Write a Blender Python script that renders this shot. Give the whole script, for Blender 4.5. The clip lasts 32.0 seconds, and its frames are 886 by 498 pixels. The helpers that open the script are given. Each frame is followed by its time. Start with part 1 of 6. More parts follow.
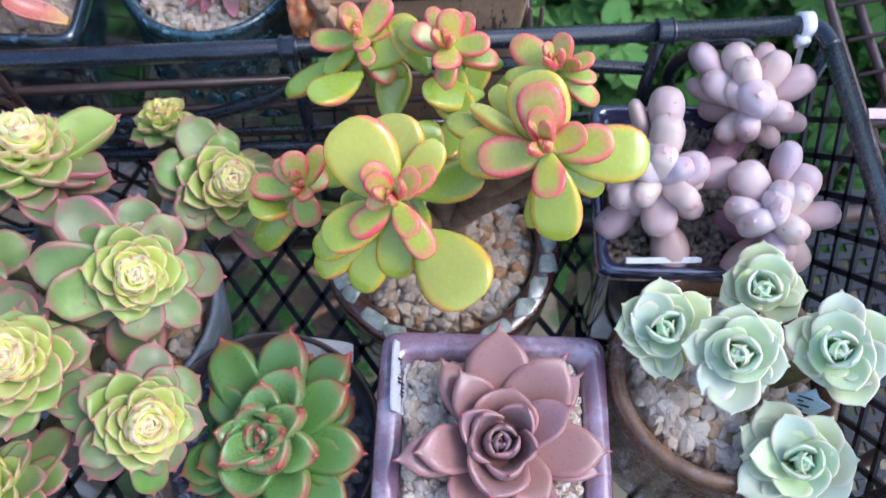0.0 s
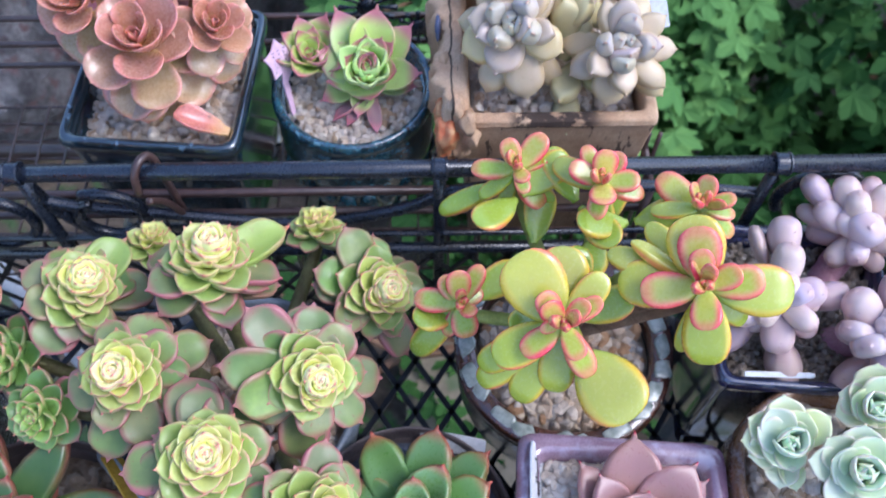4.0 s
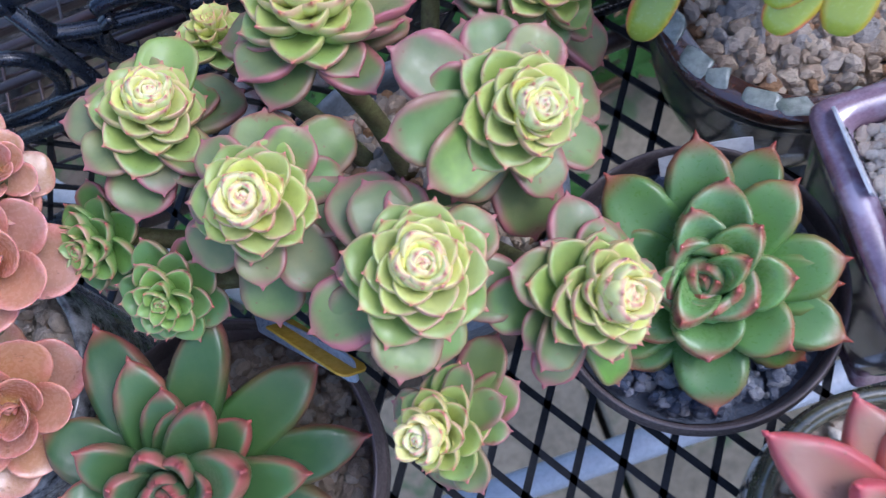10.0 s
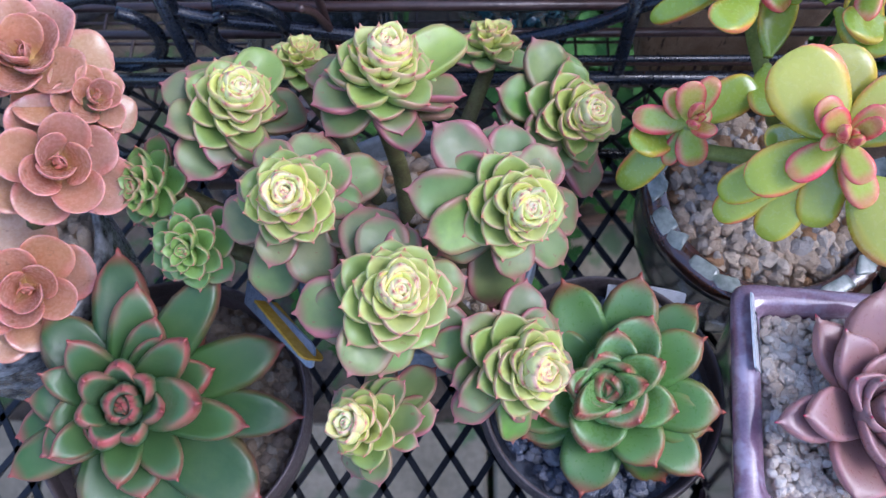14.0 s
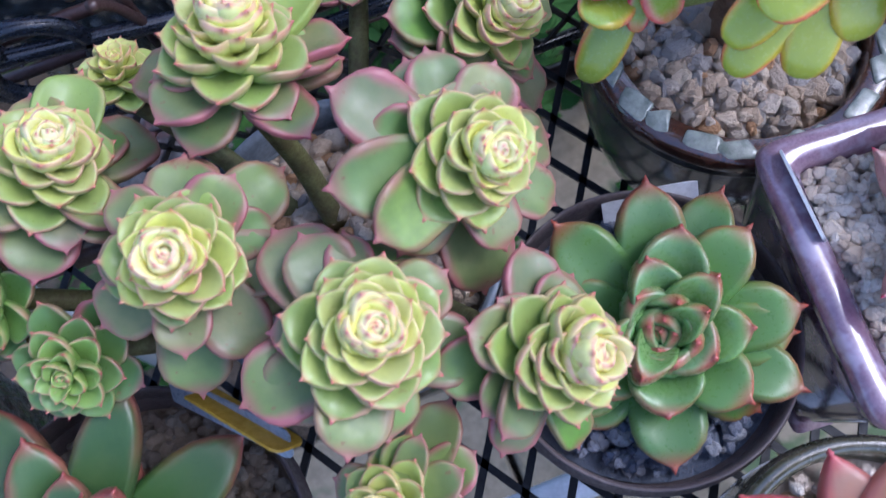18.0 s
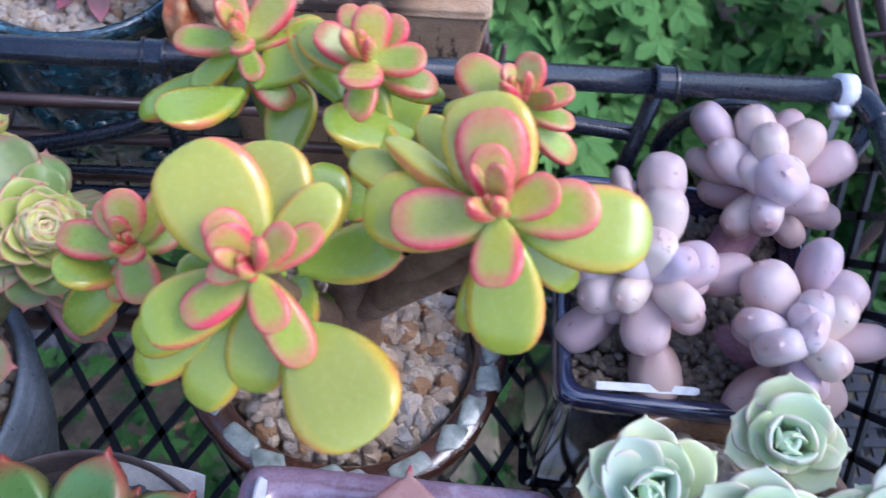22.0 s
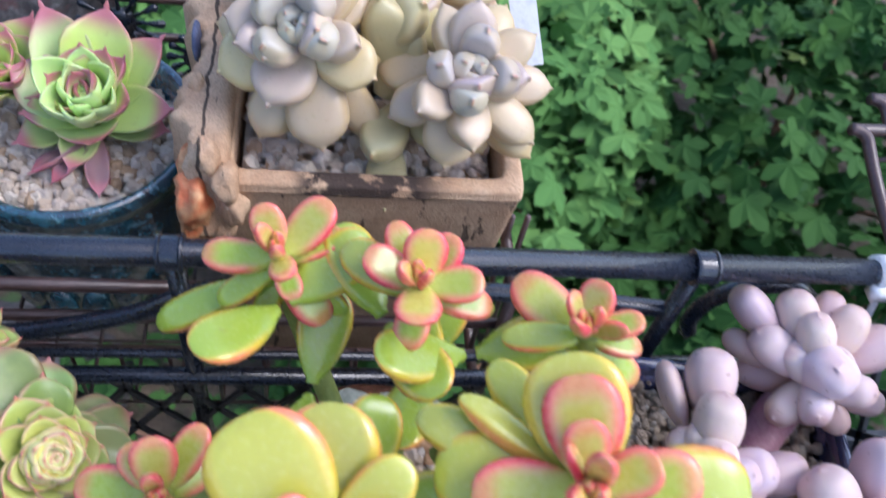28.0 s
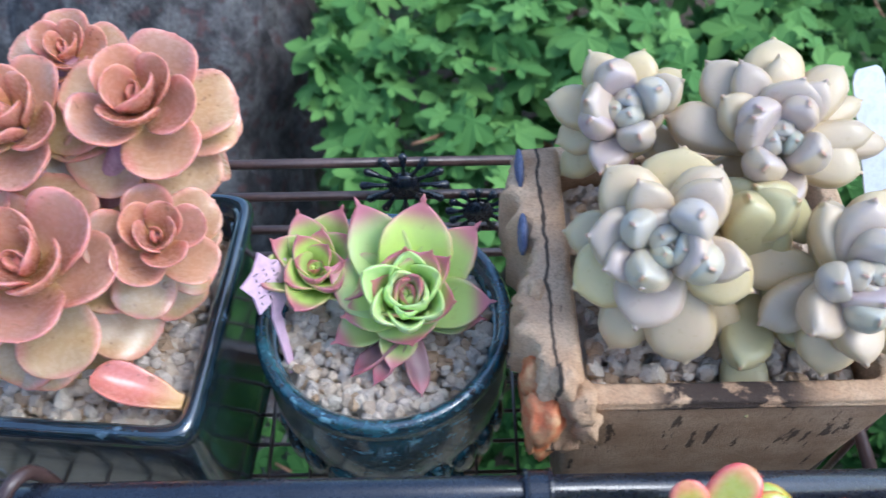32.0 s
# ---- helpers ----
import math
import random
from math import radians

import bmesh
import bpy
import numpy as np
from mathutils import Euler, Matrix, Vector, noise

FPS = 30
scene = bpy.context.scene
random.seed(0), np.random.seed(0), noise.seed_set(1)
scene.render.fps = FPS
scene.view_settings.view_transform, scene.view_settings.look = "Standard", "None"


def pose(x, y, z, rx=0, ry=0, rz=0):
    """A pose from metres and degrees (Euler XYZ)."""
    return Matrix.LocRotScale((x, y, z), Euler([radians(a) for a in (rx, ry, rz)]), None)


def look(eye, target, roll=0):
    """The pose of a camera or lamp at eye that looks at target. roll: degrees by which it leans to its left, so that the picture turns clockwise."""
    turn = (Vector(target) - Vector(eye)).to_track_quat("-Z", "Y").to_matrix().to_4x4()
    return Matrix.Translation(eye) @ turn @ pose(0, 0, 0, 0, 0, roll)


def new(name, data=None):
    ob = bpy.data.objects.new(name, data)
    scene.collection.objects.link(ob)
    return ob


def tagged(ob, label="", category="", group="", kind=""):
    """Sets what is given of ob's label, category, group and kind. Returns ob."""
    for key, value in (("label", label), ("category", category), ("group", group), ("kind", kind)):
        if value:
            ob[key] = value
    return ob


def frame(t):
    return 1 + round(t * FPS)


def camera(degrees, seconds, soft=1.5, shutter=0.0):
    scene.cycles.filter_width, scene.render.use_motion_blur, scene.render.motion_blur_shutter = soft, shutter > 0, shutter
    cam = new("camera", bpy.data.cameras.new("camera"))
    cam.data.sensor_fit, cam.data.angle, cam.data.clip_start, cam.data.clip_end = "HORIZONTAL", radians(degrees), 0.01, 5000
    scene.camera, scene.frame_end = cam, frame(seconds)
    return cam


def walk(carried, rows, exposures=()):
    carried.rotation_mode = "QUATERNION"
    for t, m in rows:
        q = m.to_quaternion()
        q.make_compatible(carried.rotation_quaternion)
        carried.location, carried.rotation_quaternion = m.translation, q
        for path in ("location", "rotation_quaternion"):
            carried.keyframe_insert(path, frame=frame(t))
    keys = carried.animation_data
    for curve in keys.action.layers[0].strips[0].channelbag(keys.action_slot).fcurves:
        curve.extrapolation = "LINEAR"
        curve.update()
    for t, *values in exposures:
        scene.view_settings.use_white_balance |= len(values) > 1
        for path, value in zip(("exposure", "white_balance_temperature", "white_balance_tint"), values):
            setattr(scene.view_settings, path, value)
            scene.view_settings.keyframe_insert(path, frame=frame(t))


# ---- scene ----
cam = camera(53.5, 32.0, soft=1.3, shutter=0.5)
cam.data.dof.use_dof, cam.data.dof.focus_distance, cam.data.dof.aperture_fstop = True, 0.31, 20.0
METRES, EYE, TILT, LEAN, TURN = 1.0, 1.25, -64.0, 0.0, -3.2
ROWS = [
    (0.0, 0.0, 0.0, 0.0, 0.0, 0.0, -0.0),
    (0.5, -0.0023, -0.0168, 0.008, 0.3, 1.32, -0.13),
    (1.0, -0.0104, -0.0295, 0.0189, 0.19, 3.46, -0.16),
    (1.5, -0.0163, -0.0337, 0.0256, 0.29, 5.4, -0.32),
    (2.0, -0.0258, -0.0334, 0.0307, 0.45, 6.85, -0.55),
    (2.5, -0.0355, -0.0386, 0.0295, 0.58, 7.93, -1.1),
    (4.5, -0.0705, -0.0344, 0.0243, 0.42, 0.58, -2.53),
    (5.0, -0.0763, -0.0069, 0.0136, 0.59, -1.22, -3.35),
    (5.5, -0.0826, 0.0137, 0.0002, 0.66, -0.93, -3.9),
    (6.0, -0.0925, 0.0322, -0.0125, 0.83, -0.38, -4.26),
    (6.5, -0.0967, 0.0443, -0.0184, 0.6, -0.84, -3.05),
    (7.0, -0.1068, 0.0518, -0.0221, 0.72, -3.28, 1.84),
    (7.5, -0.1107, 0.0581, -0.0212, 0.26, -5.04, 6.06),
    (8.0, -0.1135, 0.0665, -0.0182, -0.05, -7.18, 9.37),
    (8.5, -0.1179, 0.0624, -0.0106, 2.06, -7.55, 12.23),
    (9.0, -0.121, 0.0561, -0.0089, 4.03, -7.79, 13.64),
    (9.5, -0.1231, 0.0649, -0.0036, 3.35, -8.46, 15.69),
    (10.0, -0.1307, 0.0885, -0.0045, 2.82, -8.48, 17.67),
    (10.5, -0.1388, 0.0959, -0.0021, 2.89, -7.93, 17.47),
    (11.0, -0.1344, 0.0963, -0.0123, 3.42, -5.45, 14.11),
    (11.5, -0.1332, 0.0914, -0.0243, 3.77, -3.15, 9.65),
    (12.0, -0.1213, 0.0818, -0.0335, 4.15, -1.33, 5.89),
    (12.5, -0.127, 0.0746, -0.0272, 3.85, -1.36, 1.44),
    (13.0, -0.1263, 0.0602, -0.0185, 3.08, -1.74, -1.16),
    (13.5, -0.1272, 0.0442, -0.0128, 3.09, -2.87, -2.26),
    (14.0, -0.1301, 0.0234, -0.0055, 3.11, -3.71, -2.91),
    (14.5, -0.1326, 0.018, -0.0048, 3.29, -5.25, -2.69),
    (16.5, -0.1433, 0.0754, -0.0011, 1.75, -4.7, 14.67),
    (17.0, -0.1478, 0.0978, -0.0051, 0.25, -5.62, 17.12),
    (17.5, -0.1474, 0.106, -0.0068, -2.82, -7.69, 17.58),
    (18.0, -0.1449, 0.1118, 0.0014, -4.55, -8.14, 17.78),
    (18.5, -0.1395, 0.1204, 0.0111, -3.94, -6.01, 14.81),
    (19.0, -0.1246, 0.1217, 0.0184, -3.49, -1.7, 9.34),
    (19.5, -0.1015, 0.1187, 0.0152, -3.09, 0.68, 5.56),
    (20.0, -0.0706, 0.1165, 0.0089, -3.17, 2.71, 2.39),
    (20.5, -0.0435, 0.1163, 0.0029, -3.31, 5.18, -1.12),
    (21.0, -0.0247, 0.1153, 0.0058, -3.68, 6.1, -4.83),
    (21.5, -0.0049, 0.1161, 0.0027, -3.89, 6.41, -5.87),
    (22.0, 0.0141, 0.112, 0.0048, -3.59, 6.05, -4.32),
    (22.5, 0.0378, 0.1206, 0.0205, -4.01, 1.74, 4.03),
    (23.0, 0.0548, 0.1245, 0.0277, -5.58, -2.58, 8.18),
    (23.5, 0.0569, 0.1257, 0.0211, -5.92, -5.89, 8.89),
    (24.0, 0.0499, 0.1224, 0.0016, -6.04, -9.03, 9.43),
    (24.5, 0.0543, 0.1168, -0.0114, -6.32, -10.29, 9.69),
    (26.5, 0.0349, 0.1196, -0.0164, -7.37, 0.07, -1.13),
    (27.0, 0.0158, 0.1218, 0.0102, -7.01, 5.05, -2.29),
    (27.5, -0.0034, 0.1233, 0.0289, -7.0, 7.58, -2.96),
    (28.0, -0.0178, 0.1264, 0.05, -7.12, 10.1, -3.12),
    (28.5, -0.0324, 0.1336, 0.0639, -6.8, 11.66, -3.28),
    (29.0, -0.0446, 0.1379, 0.0783, -5.23, 11.83, -3.67),
    (29.5, -0.0574, 0.1458, 0.0862, -2.12, 10.81, -4.03),
    (30.0, -0.0665, 0.1537, 0.0949, -0.02, 10.09, -4.25),
    (30.5, -0.0686, 0.1547, 0.1013, 0.41, 10.59, -4.15),
    (31.0, -0.071, 0.1572, 0.1063, 0.2, 11.18, -3.75),
    (31.5, -0.0743, 0.1511, 0.1129, 0.75, 10.33, -2.43),
    (32.0, -0.091, 0.1407, 0.1151, 1.55, 10.0, -1.89),
]
walk(cam, [(t, pose(0, 0, EYE, TILT, LEAN, TURN) @ pose(METRES * x, METRES * y, METRES * z, 90 + pitch, roll, yaw)) for t, x, y, z, yaw, pitch, roll in ROWS], [(0.0, 1.05, 5600, 13), (2.0, 1.22, 5600, 14), (5.0, 1.1, 5400, 15), (9.0, 0.93, 5300, 16), (12.0, 0.95, 5250, 19), (17.0, 0.9, 5300, 18), (20.0, 1.02, 5150, 22), (22.0, 0.97, 5300, 18), (24.0, 0.88, 5600, 9), (27.0, 1.02, 5850, 16), (30.0, 1.36, 5450, 8), (32.0, 1.22, 5500, 6)])

# ---- world, sun and exposure ----
world = bpy.data.worlds.new("sky")
world.use_nodes = True
scene.world = world
wn = world.node_tree.nodes
sky = wn.new("ShaderNodeTexSky")
sky.sky_type, sky.sun_disc = "NISHITA", False
SUN_EL, SUN_AZ = 54.0, 102.0
sky.sun_elevation, sky.sun_rotation = radians(SUN_EL), radians(SUN_AZ)
sky.air_density, sky.dust_density = 1.0, 2.5
wn["Background"].inputs["Strength"].default_value = 0.15
world.node_tree.links.new(sky.outputs[0], wn["Background"].inputs["Color"])
sun = new("sun", bpy.data.lights.new("sun", "SUN"))
sun.data.energy, sun.data.angle, sun.data.color = 0.62, radians(26), (1.0, 0.98, 0.96)
sun_way = Vector((math.sin(radians(SUN_AZ)) * math.cos(radians(SUN_EL)), math.cos(radians(SUN_AZ)) * math.cos(radians(SUN_EL)), math.sin(radians(SUN_EL))))
sun.matrix_world = look(sun_way * 5, (0, 0, 0))


# ---- materials ----
def base_material(name, rough=0.5, metal=0.0, spec=0.5, coat=0.0):
    m = bpy.data.materials.new(name)
    m.use_nodes = True
    b = m.node_tree.nodes["Principled BSDF"]
    b.inputs["Roughness"].default_value, b.inputs["Metallic"].default_value = rough, metal
    b.inputs["Specular IOR Level"].default_value, b.inputs["Coat Weight"].default_value = spec, coat
    b.inputs["Coat Roughness"].default_value = 0.08
    return m, m.node_tree, b


def node(tree, kind, **values):
    n = tree.nodes.new(kind)
    for key, value in values.items():
        n.inputs[key].default_value = value
    return n


def mix(tree, fac, a, b, blend="MIX"):
    """A colour mix; a, b and fac are sockets or values."""
    n = tree.nodes.new("ShaderNodeMix")
    n.data_type, n.blend_type = "RGBA", blend
    for socket, value in ((n.inputs[0], fac), (n.inputs[6], a), (n.inputs[7], b)):
        if isinstance(value, bpy.types.NodeSocket):
            tree.links.new(value, socket)
        else:
            socket.default_value = value if isinstance(value, (int, float)) else (*value[:3], 1)
    return n.outputs[2]


def ramp(tree, value, lo, hi, a=0.0, b=1.0):
    n = tree.nodes.new("ShaderNodeMapRange")
    n.interpolation_type = "SMOOTHSTEP"
    tree.links.new(value, n.inputs[0])
    for i, v in enumerate((lo, hi, a, b)):
        n.inputs[i + 1].default_value = v
    return n.outputs[0]


def times(tree, a, b, op="MULTIPLY"):
    n = tree.nodes.new("ShaderNodeMath")
    n.operation = op
    for socket, value in zip(n.inputs, (a, b)):
        if isinstance(value, (int, float)):
            socket.default_value = value
        else:
            tree.links.new(value, socket)
    return n.outputs[0]


def speckle(tree, scale, detail=3.0, rough=0.6):
    """Noise in world metres."""
    n = node(tree, "ShaderNodeTexNoise", Scale=scale, Detail=detail, Roughness=rough)
    g = tree.nodes.new("ShaderNodeNewGeometry")
    tree.links.new(g.outputs["Position"], n.inputs["Vector"])
    return n.outputs["Fac"]


def bump(tree, b, height, strength, distance):
    n = node(tree, "ShaderNodeBump", Strength=strength, Distance=distance)
    tree.links.new(height, n.inputs["Height"])
    tree.links.new(n.outputs[0], b.inputs["Normal"])


def succulent(name, edge, edge_from=0.7, edge_amount=0.8, tip=None, tip_from=0.9, tip_amount=0.9, bloom=0.0,
              bloom_colour=(0.72, 0.7, 0.76), rough=0.4, mottle=0.25, along=0.25, base_tint=None, spots=0.0, soft=0.15, gloss=0.0, band=None, band_from=0.35):
    """Leaf skin: each leaf's own colour, a coloured margin and tip, waxy bloom and small blemishes."""
    m, t, b = base_material(name, rough)
    info, uv = t.nodes.new("ShaderNodeObjectInfo"), t.nodes.new("ShaderNodeUVMap")
    sep = t.nodes.new("ShaderNodeSeparateXYZ")
    t.links.new(uv.outputs[0], sep.inputs[0])
    u, v = sep.outputs[0], sep.outputs[1]
    big, fine = speckle(t, 90, 3), speckle(t, 600, 4)
    colour = mix(t, ramp(t, big, 0.35, 0.7, 0.0, mottle), info.outputs["Color"], (0.10, 0.16, 0.05))
    if base_tint:
        colour = mix(t, ramp(t, v, 0.5, 0.0, 0.0, 0.7), colour, base_tint)
    wobble = times(t, u, times(t, speckle(t, 45, 2), 0.7), "ADD")
    margin = times(t, ramp(t, wobble, edge_from + 0.38, 1.36, 0.0, edge_amount), ramp(t, v, along, along + 0.4))
    margin = times(t, margin, ramp(t, info.outputs["Random"], 0.0, 1.0, 0.55, 1.0))
    if band:
        colour = mix(t, times(t, ramp(t, u, band_from, 0.95, 0.0, 0.85), ramp(t, v, 0.15, 0.5)), colour, band)
    colour = mix(t, margin, colour, edge)
    if tip:
        colour = mix(t, ramp(t, v, tip_from, min(1.0, tip_from + 0.22), 0.0, tip_amount), colour, tip)
    if bloom:
        colour = mix(t, ramp(t, big, 0.3, 0.75, bloom * 0.5, bloom), colour, bloom_colour)
    if spots:
        colour = mix(t, ramp(t, speckle(t, 260, 2), 0.66, 0.72, 0.0, spots), colour, (0.22, 0.10, 0.05))
    t.links.new(colour, b.inputs["Base Color"])
    rr = ramp(t, fine, 0.3, 0.7, rough - 0.07, rough + 0.12)
    t.links.new(rr, b.inputs["Roughness"])
    b.inputs["Subsurface Weight"].default_value = soft
    b.inputs["Coat Weight"].default_value, b.inputs["Coat Roughness"].default_value = gloss, 0.22
    b.inputs["Subsurface Radius"].default_value = (1.0, 0.9, 0.35)
    b.inputs["Subsurface Scale"].default_value = 0.0025
    bump(t, b, times(t, fine, times(t, big, 2.0), "ADD"), 0.12, 0.0006)
    return m


def earthen(name, low, high, rough=0.6, scale=40.0, fine=500.0, relief=0.3, depth=0.0008, coat=0.0, third=None, third_at=(0.6, 0.7), metal=0.0):
    """Two-tone weathered surface with grain; third adds patches of another colour."""
    m, t, b = base_material(name, rough, metal, 1.0 if coat >= 0.5 else 0.5, coat)
    b.inputs["Coat IOR"].default_value = 1.7
    big, small = speckle(t, scale, 4), speckle(t, fine, 4)
    colour = mix(t, ramp(t, big, 0.32, 0.68), low, high)
    colour = mix(t, ramp(t, small, 0.35, 0.75, 0.0, 0.4), colour, [c * 0.55 for c in low])
    if third:
        colour = mix(t, ramp(t, speckle(t, scale * 1.7, 3), *third_at), colour, third)
    t.links.new(colour, b.inputs["Base Color"])
    t.links.new(ramp(t, small, 0.3, 0.7, max(0.03, rough - 0.1), rough + 0.1), b.inputs["Roughness"])
    bump(t, b, times(t, small, times(t, big, 1.5), "ADD"), relief, depth)
    return m


def pebbles(name, colours, fine=900.0):
    """Gravel: every stone takes one of several colours and has a grain."""
    m, t, b = base_material(name, 0.85, 0, 0.3)
    isle = t.nodes.new("ShaderNodeNewGeometry").outputs["Random Per Island"]
    r = t.nodes.new("ShaderNodeValToRGB")
    r.color_ramp.interpolation = "CONSTANT"
    while len(r.color_ramp.elements) < len(colours):
        r.color_ramp.elements.new(0.5)
    for i, (e, c) in enumerate(zip(r.color_ramp.elements, colours)):
        e.position, e.color = i / len(colours), (*c, 1)
    t.links.new(isle, r.inputs[0])
    grain = speckle(t, fine, 4, 0.7)
    colour = mix(t, ramp(t, grain, 0.48, 0.78, 0.0, 0.32), r.outputs[0], (0.26, 0.19, 0.13))
    colour = mix(t, ramp(t, speckle(t, fine * 2.2, 2), 0.6, 0.72, 0.0, 0.25), colour, (0.72, 0.67, 0.60))
    t.links.new(colour, b.inputs["Base Color"])
    bump(t, b, times(t, grain, speckle(t, fine * 0.4, 3), "ADD"), 0.9, 0.0016)
    return m


def stoneware(name, low, high, crack_scale, crack, board=False):
    """Sandy clay with fine cracks along the grain; the board has one long split and a scorched patch on its rim."""
    m, t, b = base_material(name, 0.78)
    pos = t.nodes.new("ShaderNodeNewGeometry").outputs["Position"]
    mp = node(t, "ShaderNodeMapping", Scale=crack_scale)
    t.links.new(pos, mp.inputs["Vector"])
    grain = node(t, "ShaderNodeTexNoise", Scale=1.0, Detail=4.0, Roughness=0.65)
    t.links.new(mp.outputs[0], grain.inputs["Vector"])
    big, fine = speckle(t, 55, 4), speckle(t, 1300, 3)
    colour = mix(t, ramp(t, big, 0.3, 0.7), low, high)
    colour = mix(t, ramp(t, fine, 0.40, 0.75, 0.0, 0.5), colour, [c * 0.45 for c in low])
    line = ramp(t, grain.outputs["Fac"], crack, crack + 0.025)
    colour = mix(t, times(t, line, 0.8), colour, (0.045, 0.026, 0.018))
    sep = t.nodes.new("ShaderNodeSeparateXYZ")
    t.links.new(pos, sep.inputs[0])
    if board:
        far = times(t, times(t, times(t, sep.outputs[0], times(t, speckle(t, 60, 3), 0.006), "ADD"), 0.0455, "ADD"), 0.0, "ADD")
        split = ramp(t, times(t, far, far), 0.0000001, 0.0000006, 0.9, 0.0)
        colour = mix(t, split, colour, (0.03, 0.02, 0.015))
        near = ramp(t, times(t, sep.outputs[1], times(t, big, 0.010), "ADD"), 0.2990, 0.3012, 1.0, 0.0)
        spot = times(t, times(t, ramp(t, sep.outputs[0], -0.022, -0.014), ramp(t, sep.outputs[0], 0.036, 0.020)), near)
        colour = mix(t, times(t, spot, ramp(t, speckle(t, 140, 4), 0.38, 0.50, 0.0, 0.95)), colour, (0.035, 0.022, 0.018))
    t.links.new(colour, b.inputs["Base Color"])
    bump(t, b, times(t, times(t, fine, big, "ADD"), times(t, line, -1.5), "ADD"), 0.7, 0.0014)
    return m


